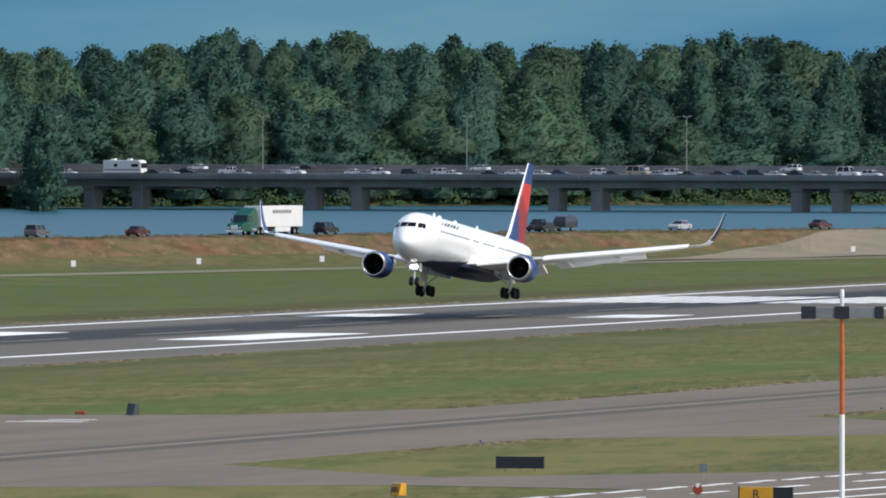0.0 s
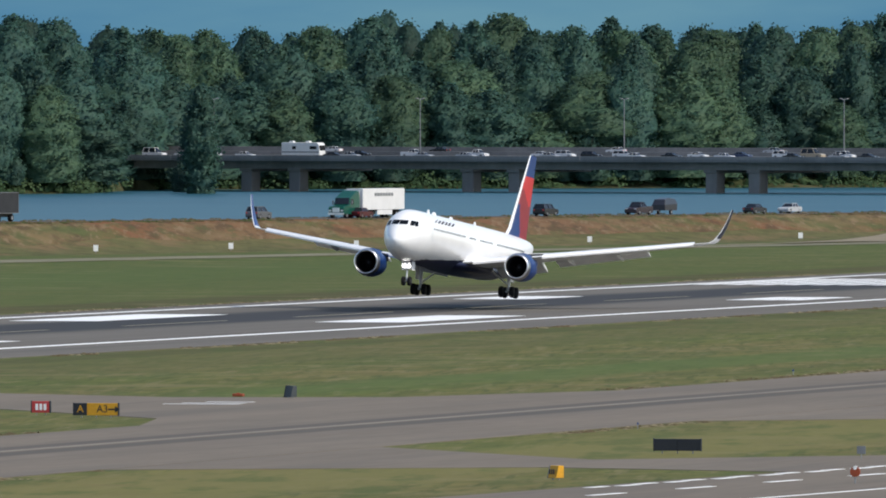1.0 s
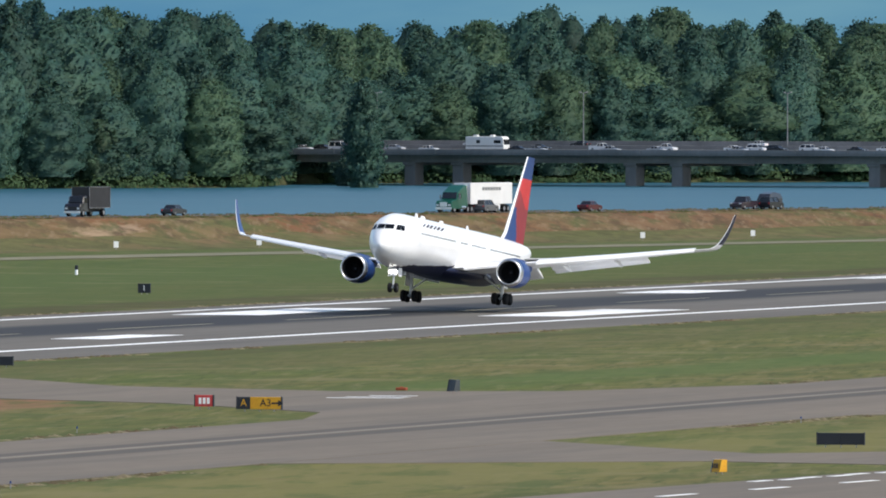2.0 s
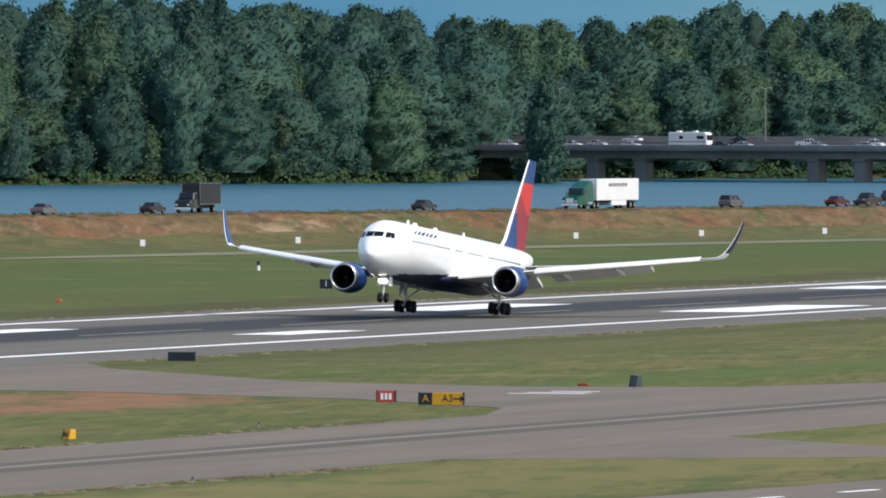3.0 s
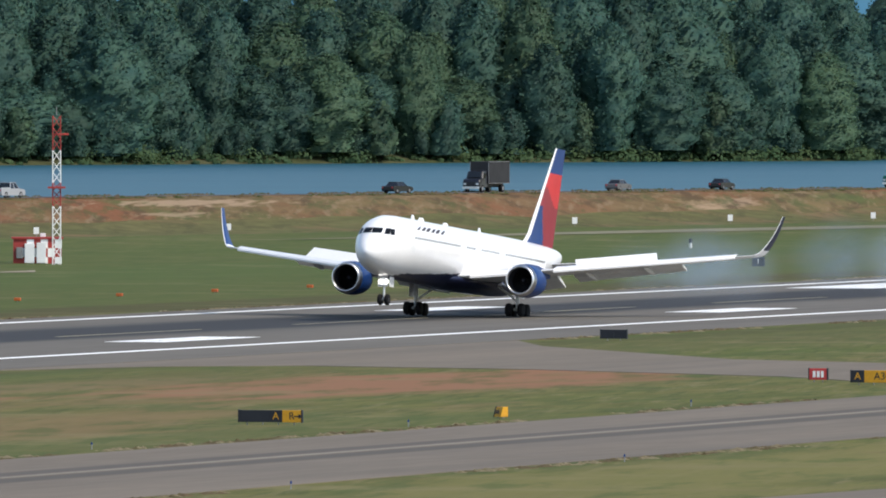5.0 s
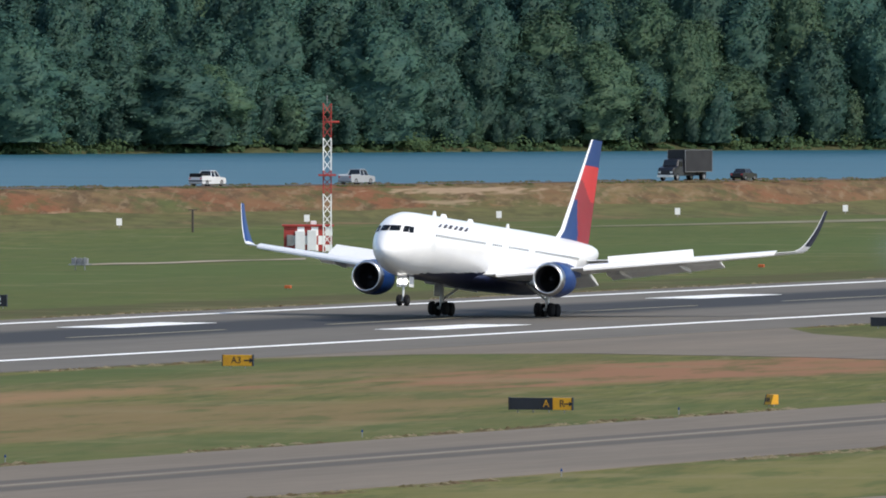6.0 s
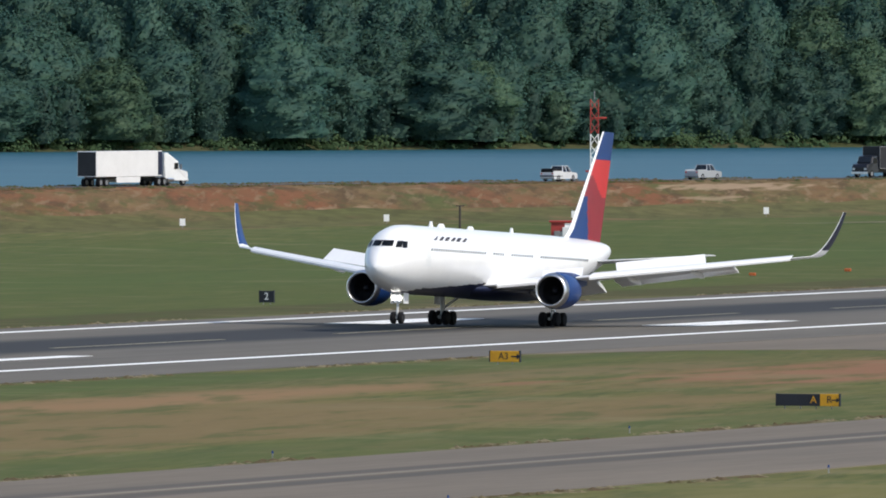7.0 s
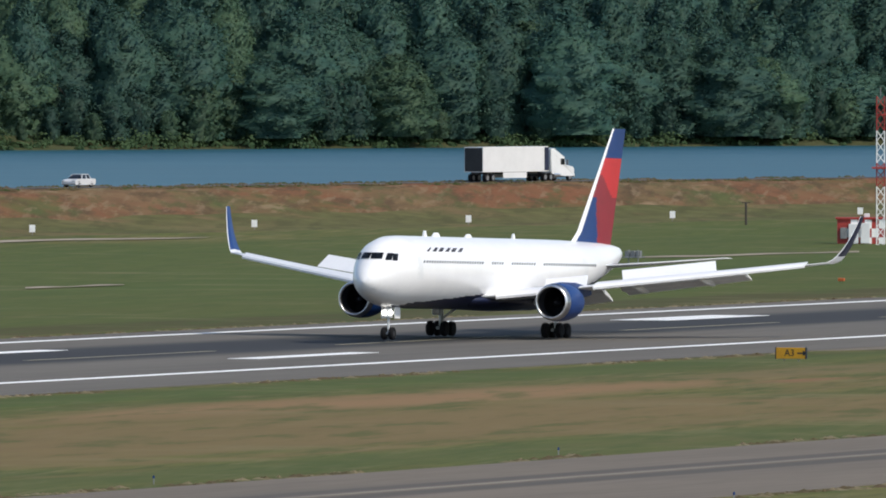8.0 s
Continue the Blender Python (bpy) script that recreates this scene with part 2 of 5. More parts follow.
def part(name, bm, mats, parent=None, label="", at=None, smooth=False):
    """Links a bmesh as one mesh object, under a thing or a part where one is given."""
    ob = new(name, mesh_of(bm, name, mats, smooth))
    ob.parent = parent
    if at is not None:
        ob.matrix_basis = at
    if label:
        tagged(ob, label)
    return ob


def thing(name, label, category, at=None, group="", kind=""):
    ob = new(name)
    ob.empty_display_size = 0.3
    if at is not None:
        ob.matrix_basis = at
    return tagged(ob, label, category, group, kind)


def add_box(bm, x0, x1, y0, y1, z0, z1, bevel=0.0, mi=0, taper=(0, 0, 0, 0)):
    """A box; taper pulls in the top edge at x0, x1, y0, y1."""
    a, b, c, d = taper
    vs = [bm.verts.new(p) for p in ((x0, y0, z0), (x1, y0, z0), (x1, y1, z0), (x0, y1, z0),
                                    (x0 + a, y0 + c, z1), (x1 - b, y0 + c, z1), (x1 - b, y1 - d, z1), (x0 + a, y1 - d, z1))]
    fs = [bm.faces.new([vs[i] for i in q]) for q in ((3, 2, 1, 0), (4, 5, 6, 7), (0, 1, 5, 4), (1, 2, 6, 5), (2, 3, 7, 6), (3, 0, 4, 7))]
    for q in fs:
        q.material_index = mi
    if bevel:
        es = list({e for q in fs for e in q.edges})
        r = bmesh.ops.bevel(bm, geom=es, offset=bevel, segments=2, affect="EDGES", profile=0.6)
        for q in r["faces"]:
            q.material_index = mi
    return bm


def box(x0, x1, y0, y1, z0, z1, bevel=0.0, taper=(0, 0, 0, 0)):
    return add_box(bmesh.new(), x0, x1, y0, y1, z0, z1, bevel, 0, taper)


def add_tube(bm, p, q, r0, r1=None, n=10, mi=0, caps=True):
    """A round bar from p to q."""
    r1 = r0 if r1 is None else r1
    p, q = Vector(p), Vector(q)
    t = (q - p).to_track_quat("Z", "Y").to_matrix()
    rings = []
    for c, r in ((p, r0), (q, r1)):
        rings.append([bm.verts.new(c + t @ Vector((r * math.cos(2 * math.pi * i / n), r * math.sin(2 * math.pi * i / n), 0))) for i in range(n)])
    for i in range(n):
        bm.faces.new((rings[0][i], rings[0][(i + 1) % n], rings[1][(i + 1) % n], rings[1][i])).material_index = mi
    if caps:
        bm.faces.new(rings[0][::-1]).material_index = mi
        bm.faces.new(rings[1]).material_index = mi
    return bm


def tube(p, q, r0, r1=None, n=10):
    return add_tube(bmesh.new(), p, q, r0, r1, n)


def loft(rings, mi=0, close_start=True, close_end=True, bm=None):
    """Skins closed rings of equal count."""
    bm = bm or bmesh.new()
    vs = [[bm.verts.new(p) for p in r] for r in rings]
    n = len(vs[0])
    for a, b in zip(vs, vs[1:]):
        for i in range(n):
            bm.faces.new((a[i], a[(i + 1) % n], b[(i + 1) % n], b[i])).material_index = mi
    if close_start:
        bm.faces.new(vs[0][::-1]).material_index = mi
    if close_end:
        bm.faces.new(vs[-1]).material_index = mi
    return bm


def slab(points, z0, z1):
    """An upright prism over a plan polygon."""
    bm = bmesh.new()
    top = [bm.verts.new((x, y, z1)) for x, y in points]
    low = [bm.verts.new((x, y, z0)) for x, y in points]
    bm.faces.new(top)
    n = len(points)
    for i in range(n):
        bm.faces.new((top[i], low[i], low[(i + 1) % n], top[(i + 1) % n]))
    bmesh.ops.recalc_face_normals(bm, faces=bm.faces)
    return bm


def polar(az, r, z=0.0):
    return Vector((r * math.cos(radians(az)), r * math.sin(radians(az)), z))


# ---- the land: one sheet of ground with levee, river bed and island ----
def road_range(az):
    a = min(max(az, 5), 35)
    return 1900 - 56.6 * (a - 20.55) if a > 18 else 2044.3 + 86 * (18 - a)


def road_height(az):
    return float(np.interp(az, (13, 15.43, 18, 20.55, 23), (3.56, 4.2, 5.1, 5.47, 5.75)))


def foot_height(az):
    return float(np.interp(az, (14.0, 15.9, 18), (0.35, 0.62, 1.2)))


def shore_range(az):
    a = min(max(az, 5), 35)
    t = min(max((a - 16.22) / 0.2, 0), 1)
    return (3810 - 30 * (a - 14.6)) * (1 - t) + (3655 - 46 * (a - 16.0)) * t


def build_ground():
    azs = [-180 + 15 * i for i in range(12)] + [0, 4, 8, 10] + [11 + 0.12 * i for i in range(109)] + [25, 28, 34, 45, 60, 75, 90, 105, 120, 135, 150, 165]
    bm = bmesh.new()
    rows = []
    for az in azs:
        R, h, S, B = road_range(az), road_height(az), shore_range(az), foot_height(az)
        w = 1.5 * noise.noise((az * 3.1, 0, 0)) if 10 < az < 25 else 0
        prof = [(300, 0), (800, 0), (1200, 0), (R - 320, 0), (R - 180, 0.3 * B), (R - 70, B), (R - 52 + 6 * w, B + .3), (R - 34 + 5 * w, B + .36 * (h - B) + 0.5 * w),
                (R - 17 + 3 * w, h - 0.5 + 0.25 * w), (R - 7, h), (R + 9, h), (R + 20, h - 2.5), (R + 36, -3.2), (S - 30, -4), (S - 3 + w, -2.2), (S + 3 + w, -1.2),
                (S + 14 + 2 * w, 0.8 + 0.5 * w), (S + 50, 2.4), (4450, 4), (4950, 5)]
        rows.append([bm.verts.new(polar(az, r, z)) for r, z in prof])
    c = bm.verts.new((0, 0, 0))
    k = len(rows[0])
    for a, b in zip(rows, rows[1:] + rows[:1]):
        bm.faces.new((c, a[0], b[0]))
        for i in range(k - 1):
            q = bm.faces.new((a[i], a[i + 1], b[i + 1], b[i]))
            q.material_index = 1 if 7 <= i <= 9 else 3 if 5 <= i <= 6 else 2 if i >= 13 else 0
            q.smooth = True
    ob = new("ground", mesh_of(bm, "ground", [GRASS, DRY, BANK, FOOT]))
    tagged(ob, "wide flat airfield of mown green and dry grass with a levee", "ground", kind="structure")


build_ground()
bm = bmesh.new()
ring = [[bm.verts.new(polar(az, r, -2.0)) for r in (1700, 2600, 4000)] for az in range(-10, 51, 2)]
for a, b in zip(ring, ring[1:]):
    for i in range(2):
        bm.faces.new((a[i], a[i + 1], b[i + 1], b[i]))
tagged(part("water", bm, WATER), "calm blue river water with small ripples", "river", kind="structure")

# runway, taxiways and their links
tagged(part("runway", slab([(-300, 394.5), (3400, 394.5), (3400, 466.5), (-300, 466.5)], -0.3, 0.05), ASPHALT), "long grey asphalt runway with black tyre rubber along its middle", "runway", kind="structure")
tagged(part("taxiway", slab([(-300, 276), (3400, 276), (3400, 308.5), (-300, 308.5)], -0.3, 0.04), TAXI), "worn grey-brown asphalt taxiway beside the grass", "taxiway", kind="structure")
tagged(part("taxiway_link", slab([(1060, 308.6), (1083, 314), (1110, 333), (1129, 358), (1137, 378), (1130, 388), (1112, 394.4), (1240, 394.4), (1217, 385), (1170, 355),
                                  (1156, 334), (1160, 318), (1190, 308.6)], -0.3, 0.03), TAXI), "curving asphalt exit between runway and taxiway", "taxiway", kind="structure")
tagged(part("taxiway_link", slab([(940, 275.9), (953, 252), (944, 230), (1003, 226), (985, 243), (973, 254), (1003, 275.9)], -0.3, 0.03), TAXI), "short asphalt link between two taxiways", "taxiway", kind="structure")
tagged(part("taxiway_link", slab([(1085, 275.9), (1103, 255), (1122, 218), (1176, 214), (1146, 262), (1165, 275.9)], -0.3, 0.03), TAXI), "short asphalt link between two taxiways", "taxiway", kind="structure")
tagged(part("taxiway", slab([(500, 240), (1100, 195), (1700, 150), (1700, 178), (1100, 223), (500, 268)], -0.3, 0.045), TAXI), "second asphalt taxiway with painted edge lines", "taxiway", kind="structure")


def stripe(x0, x1, y0, y1, name="runway_marking", label="white painted runway marking", mat=PAINT, z=0.075):
    tagged(part(name, box(x0, x1, y0, y1, z - 0.02, z), mat), label, "marking", kind="structure")


for y in (408.2, 460.3):
    x = -300
    while x < 3300:
        stripe(x, x + 89.5, y - 0.7, y + 0.7, label="white painted runway edge line")
        x += 90
CENTRE, AIM = 434.3, 1538.0
for s in (-1, 1):
    def bars(x, offsets, wide, long):
        for o in offsets:
            a, b = sorted((CENTRE + s * o, CENTRE + s * (o + wide)))
            stripe(x - long / 2, x + long / 2, a, b, label="white painted touchdown zone bar")
    bars(AIM, (11,), 9, 46)
    bars(AIM + 152, (11, 13.9, 16.8), 2.3, 24)
    for i, offs in enumerate(((11, 13.8), (11, 13.8), (11,), (11,))):
        bars(AIM - 152 * (i + 1), offs, 2.3, 24)
    for k in range(7):
        a, b = sorted((CENTRE + s * (2.0 + 3.4 * k), CENTRE + s * (3.9 + 3.4 * k)))
        stripe(1803, 1860, a, b, label="white painted threshold stripe")
for x in range(-100, 1780, 61):
    stripe(x, x + 36, CENTRE - 0.25, CENTRE + 0.25, label="rubber-stained white centreline dash", mat=YELLOW_LINE)
stripe(700, 2600, 295.0, 295.6, "taxiway_marking", "faded pale taxiway centreline", FADED, 0.062)
for x in (1131.0, 1134.5, 1139.0):
    stripe(x, x + 0.7, 321.8 + (x - 1131) * .15, 327.5 - (x - 1131) * .12, "taxiway_marking", "white painted hold line on the exit taxiway", PAINT, 0.055)


def slant(x0, x1, off, w, label):
    """A painted line along the second taxiway, which runs aslant."""
    f = lambda x: 241.9 - .075 * (x - 849) - off
    tagged(part("taxiway_marking", slab([(x0, f(x0) - w / 2), (x1, f(x1) - w / 2), (x1, f(x1) + w / 2), (x0, f(x0) + w / 2)], .03, .062), PAINT), label, "marking", kind="structure")


for k in range(22):
    slant(905 + 4.4 * k, 908.2 + 4.4 * k, 1.2 + .4 * (k % 2), .55, "white painted zipper edge line of the second taxiway")
for k in range(9):
    slant(840 + 16 * k, 846 + 16 * k, 7, .5, "white painted dash on the second taxiway")
slant(930, 1040, 13, .6, "white painted taxiway line")
slant(880, 1000, 18, .4, "white painted taxiway line")


# ---- the airliner ----
WINGS = []


def build_plane():
    plane = thing("airliner", "white twin-engine airliner, navy belly, red and blue fin, wheels down", "airplane")
    G = 29.2  # station of the main gear, behind the nose

    # fuselage
    SEC = [(0.0, .03, .03, 4.0), (.12, .32, .32, 4.01), (.5, .68, .7, 4.06), (1.1, 1.08, 1.14, 4.17), (2.0, 1.44, 1.62, 4.34), (3.2, 1.84, 2.14, 4.58), (4.4, 2.13, 2.46, 4.7),
           (6, 2.42, 2.66, 4.75), (8, 2.51, 2.70, 4.76), (10, 2.515, 2.705, 4.75), (35.2, 2.515, 2.705, 4.75), (38.2, 2.5, 2.62, 4.83), (41.2, 2.42, 2.42, 5.02),
           (44.2, 2.2, 2.08, 5.32), (47.2, 1.82, 1.68, 5.68), (50.2, 1.35, 1.28, 6.02), (52.7, .9, .9, 6.28), (54.1, .55, .6, 6.44), (54.8, .2, .25, 6.52)]
    SEC = [((.95 + s * 7.05 / 8) if s < 8 else s, w, h, z) for s, w, h, z in SEC]
    ss = sorted({s[0] for s in SEC} | {10 + 1.0 * i for i in range(25)} | {1.0, 1.5, 2.1, 3.1, 4.2, 5.4, 7, 38.5, 41.5, 44.5, 47.5, 50.3})
    N = 160
    rings = []
    cols = [np.array([s[i] for s in SEC]) for i in range(4)]
    for s in ss:
        w, h, z = (float(np.interp(s, cols[0], cols[i])) for i in (1, 2, 3))
        rings.append([(s - G, w * math.sin(2 * math.pi * i / N), z + h * math.cos(2 * math.pi * i / N)) for i in range(N)])
    bm = loft(rings)
    for q in bm.faces:
        c = q.calc_center_median()
        s = c.x + G
        edge = float(np.interp(s, (4.5, 8, 22), (2.1, 2.5, 3.3)))
        if s > 36:
            edge = 3.3 + (s - 36) * 0.12
        q.material_index = 1 if c.z < edge and s > 4.5 else 0
    part("fuselage", bm, [WHITE, NAVY], plane, smooth=True)
    # wing-body fairing
    rings = [[(s - G, w * math.sin(a), 2.75 + h * math.cos(a)) for a in [2 * math.pi * i / 24 for i in range(24)]]
             for s, w, h in ((18, .4, .2), (19.5, 1.9, .5), (22, 2.7, .75), (27, 2.85, .82), (32, 2.7, .75), (35, 1.7, .45), (37, .4, .2))]
    part("belly_fairing", loft(rings), NAVY, plane, "navy belly fairing", smooth=True)

    # windows of the flight deck
    def skin(s, a, out=0.02):
        w, h, z = (float(np.interp(s, cols[0], cols[i])) for i in (1, 2, 3))
        return Vector((s - G, (w + out) * math.sin(a), z + (h + out) * math.cos(a)))

    def nose_skin(y, z, out):
        """The point of the nose's skin at that offset and height."""
        lo, hi = 1.0, 9.0
        for _ in range(40):
            mid = (lo + hi) / 2
            w, h, zc = (float(np.interp(mid, cols[0], cols[i])) for i in (1, 2, 3))
            lo, hi = (mid, hi) if (y / w) ** 2 + ((z - zc) / h) ** 2 > 1 else (lo, mid)
        return Vector((lo - G - out, y * (1 + out / 3), z + out))

    for side in (1, -1):
        for y0, y1, z0, z1, cut in ((.05, .84, 5.68, 6.14, .04), (1.04, 1.37, 5.60, 6.12, .04), (1.43, 1.66, 5.56, 6.08, .10)):
            bm = bmesh.new()
            rows = [[bm.verts.new(nose_skin(side * (y0 + (y1 - y0) * i / 4 - cut * k / 3 * 1.2), z0 + (z1 - z0) * k / 3, .03)) for i in range(5)] for k in range(4)]
            for a, b in zip(rows, rows[1:]):
                for k in range(4):
                    bm.faces.new((a[k], a[k + 1], b[k + 1], b[k]))
            bmesh.ops.solidify(bm, geom=bm.faces[:], thickness=0.03)
            bmesh.ops.recalc_face_normals(bm, faces=bm.faces)
            part("windscreen", bm, GLASS, plane, "dark flight deck window")
    # cabin windows
    pane = mesh_of(box(-.11, .11, -.02, .02, -.16, .16, .015), "cabin_window", PANE)
    s = 7.4
    while s < 44:
        for side in (1, -1):
            if not any(abs(s - d) < 0.75 for d in (20.2, 24.6, 31.5)):
                w = float(np.interp(s, cols[0], cols[1]))
                ob = new("cabin_window", pane)
                ob.parent = plane
                zc, hh = float(np.interp(s, cols[0], cols[3])), float(np.interp(s, cols[0], cols[2]))
                dz = 5.5 - zc
                ob.matrix_basis = pose(s - G, side * (w * math.sqrt(max(0, 1 - (dz / hh) ** 2)) + 0.004), 5.5, -side * 16)
        s += 0.52
    # airline lettering on the forward fuselage, as plain bars
    for side in (1, -1):
        for i in range(6):
            ob = part("lettering_bar", box(-.42, .42, -.015, .015, -.33, .33, 0, (.38, .3, 0, 0) if i == 0 else (.2 if i % 2 else 0, .15, 0, 0)), NAVY, plane, "navy lettering, as plain bars")
            ob.matrix_basis = pose(9.0 + i * 1.3 - G, side * (2.515 * math.sqrt(1 - (1.6 / 2.705) ** 2) + 0.012), 6.35, -side * 35)
    # doors
    for side in (1, -1):
        for s in (6.6, 41.5):
            bm = bmesh.new()
            rows = [[bm.verts.new(skin(s + dx, side * a, .012)) for dx in (-.48, -.16, .16, .48)] for a in (1.12, 1.28, 1.44, 1.6, 1.76)]
            for p, q in zip(rows, rows[1:]):
                for k in range(3):
                    bm.faces.new((p[k], p[k + 1], q[k + 1], q[k]))
            bmesh.ops.recalc_face_normals(bm, faces=bm.faces)
            part("cabin_door", bm, WING, plane, "pale cabin door", smooth=True)
    # antennas and domes on the roof
    for s, l, h in ((13.5, .5, .45), (15.8, 1.4, .32), (22.5, 1.2, .28), (32, .4, .4)):
        part("antenna", box(-l / 2, l / 2, -.12, .12, 0, h, .04, (l * .25, l * .2, .05, .05)), WHITE, plane, at=pose(s - G, 0, 7.43))

    # wings
    def wing_section(y, le, te, z, thick, side, n=12):
        pts = []
        c = te - le
        for i in range(n + 1):
            t = (1 - math.cos(math.pi * i / n)) / 2
            pts.append((t, thick * c * 2.2 * (0.30 * math.sqrt(t) - 0.13 * t - 0.17 * t * t)))
        up = [(le + c * t - G, side * y, z + d * 1.1) for t, d in pts]
        lo = [(le + c * t - G, side * y, z - d * 0.8) for t, d in pts[1:-1]][::-1]
        ring = up + lo
        return ring if side > 0 else ring

    PLAN = [(yy * (1 + .026 * max(0, yy - 8) / 15.6), le + 1, te + 1, zz, th) for yy, le, te, zz, th in [(0.5, 18.6, 30.2, 2.95, .15), (2.5, 19.8, 30.2, 3.1, .15), (5.2, 21.6, 30.35, 3.42, .13), (8.2, 23.6, 30.7, 3.78, .115), (13, 26.8, 32.4, 4.4, .105), (18, 30.2, 34.2, 5.05, .1), (22, 32.9, 35.7, 5.6, .095), (23.6, 33.95, 36.3, 5.83, .09)]]
    for side, nm in ((1, "starboard"), (-1, "port")):
        WINGS.append((side, None))
        w = part("wing", loft([wing_section(y, le, te, z, th, side) for y, le, te, z, th in PLAN]), WING, plane, smooth=True)
        for q in w.data.polygons:
            q.use_smooth = len(q.vertices) == 4
        WINGS[-1] = (side, w)
        # bright leading-edge slat, drooped
        sl = bmesh.new()
        for (ya, yb) in ((3.0, 6.6), (9.2, 22.8)):
            def at(y, dx, dz):
                le = float(np.interp(y, [p[0] for p in PLAN], [p[1] for p in PLAN]))
                z = float(np.interp(y, [p[0] for p in PLAN], [p[3] for p in PLAN]))
                return (le + dx - G, side * y, z + dz)
            sec = ((-.42, -.30), (-.46, -.12), (-.3, .06), (.1, .22), (.75, .36), (.72, .30), (.0, .0), (-.2, -.28))
            loft([[at(y, dx * (1 - .012 * (y - 3)), dz * (1 - .015 * (y - 3))) for dx, dz in sec] for y in np.linspace(ya, yb, 8)], bm=sl)
        bmesh.ops.recalc_face_normals(sl, faces=sl.faces)
        part("slat", sl, WHITE, w, "bright leading-edge slat")
        # flaps, lowered
        for ya, yb, long in ((2.9, 7.6, 2.2), (9.0, 17.8, 1.35)):
            def fl(y, dx, dz):
                te = float(np.interp(y, [p[0] for p in PLAN], [p[2] for p in PLAN]))
                z = float(np.interp(y, [p[0] for p in PLAN], [p[3] for p in PLAN]))
                return (te + dx - G, side * y, z + dz)
            k = long
            sec = ((-.75, -.02), (-.5, .08), (0, .0), (k * .55, -k * .2), (k * .95, -k * .42), (k * .9, -k * .46), (k * .45, -k * .3), (-.3, -.3))
            bm = loft([[fl(y, dx * (1 - .02 * (y - ya)), dz * (1 - .02 * (y - ya))) for dx, dz in sec] for y in np.linspace(ya, yb, 5)])
            bmesh.ops.recalc_face_normals(bm, faces=bm.faces)
            part("flap", bm, WING, w, "lowered grey trailing-edge flap")
        # flap track fairings
        for y in (5.0, 10.5, 15.2):
            te = float(np.interp(y, [p[0] for p in PLAN], [p[2] for p in PLAN]))
            z = float(np.interp(y, [p[0] for p in PLAN], [p[3] for p in PLAN]))
            rings = [[(te + x - G, side * y + r * .6 * math.sin(a), z - .35 + dz + r * math.cos(a)) for a in [2 * math.pi * i / 10 for i in range(10)]]
                     for x, r, dz in ((-2.4, .03, .15), (-1.6, .2, .05), (-.2, .25, -.05), (.5, .18, -.15), (1.0, .04, -.25))]
            part("flap_fairing", loft(rings), WING, w, smooth=True)
        # blended winglet
        rings = []
        for i in range(8):
            t = i / 7
            out = 0.55 * math.sin(t * 1.35) / math.sin(1.35) + 1.1 * t
            up = 3.55 * (t ** 1.5)
            le, ch, th = 34.95 + 2.9 * t, 2.35 * (1 - t) + 0.75 * t, .22 * (1 - t) + .06 * t
            y, z = 24.2 + out, 5.83 + up
            nx = Vector((0, -min(1, t * 1.5), 1 - .7 * min(1, t * 1.5))).normalized()
            sec = ((0, 0), (.04, .26), (.4, .55), (1, 0), (.4, -.45), (.04, -.22))
            rings.append([(le + ch * a - G, side * (y + nx.y * th * b), z + nx.z * th * b) for a, b in sec])
        bm = loft(rings)
        bmesh.ops.recalc_face_normals(bm, faces=bm.faces)
        for i, q in enumerate(bm.faces):
            c = q.calc_center_median()
            # blue within, navy outside, white along the leading edge
            q.material_index = 0 if i % 6 in (0, 5) else 1 if q.normal.y * side < -0.2 and c.z > 6.2 else 2 if q.normal.y * side > .2 and c.z > 6.4 else 0
        part("winglet", bm, [WHITE, BLUE, NAVY], w, "blue winglet with white leading edge", smooth=False)
        # engine
        ey, ez, es = side * 7.92, 2.72, 19.4
        NP = [(0, 1.16), (.03, 1.23), (.15, 1.3), (.6, 1.4), (1.4, 1.45), (2.4, 1.43), (3.4, 1.3), (4.2, 1.12), (4.3, 1.06)]
        n = 40
        ring = lambda x, r: [(es + x - G, ey + r * math.sin(2 * math.pi * i / n), ez + r * math.cos(2 * math.pi * i / n)) for i in range(n)]
        eng = part("engine_cowl", loft([ring(x, r) for x, r in NP[2:]], close_start=False), BLUE, plane, "blue engine cowl", smooth=True)
        part("inlet_lip", loft([ring(.32, 1.1), ring(.12, 1.11)] + [ring(x, r) for x, r in NP[:4]], close_start=False, close_end=False), CHROME, eng, "bright metal inlet lip", smooth=True)
        part("inlet_duct", loft([ring(1.6, 1.06), ring(.31, 1.098)], close_end=False), DARK, eng, "dark inlet duct", smooth=True)
        bm = bmesh.new()
        vs = [bm.verts.new(p) for p in ((0, -.03, .3), (-.05, -.1, 1.08), (.13, .12, 1.08), (.1, .05, .3))]
        bm.faces.new(vs)
        bmesh.ops.solidify(bm, geom=bm.faces[:], thickness=.015)
        blade = mesh_of(bm, "fan_blade", DARK_METAL)
        for i in range(28):
            ob = new("fan_blade", blade)
            ob.parent, ob.matrix_basis = eng, pose(es + 1.3 - G, ey, ez, 360 / 28 * i)
        part("spinner", loft([ring(.85, .02), ring(1.0, .16), ring(1.2, .28), ring(1.35, .33)]), DARK_METAL, eng, smooth=True)
        part("core_nozzle", loft([ring(3.8, .9), ring(4.9, .72), ring(5.6, .5), ring(5.9, .25)]), STEEL, eng, "bare metal core nozzle", smooth=True)
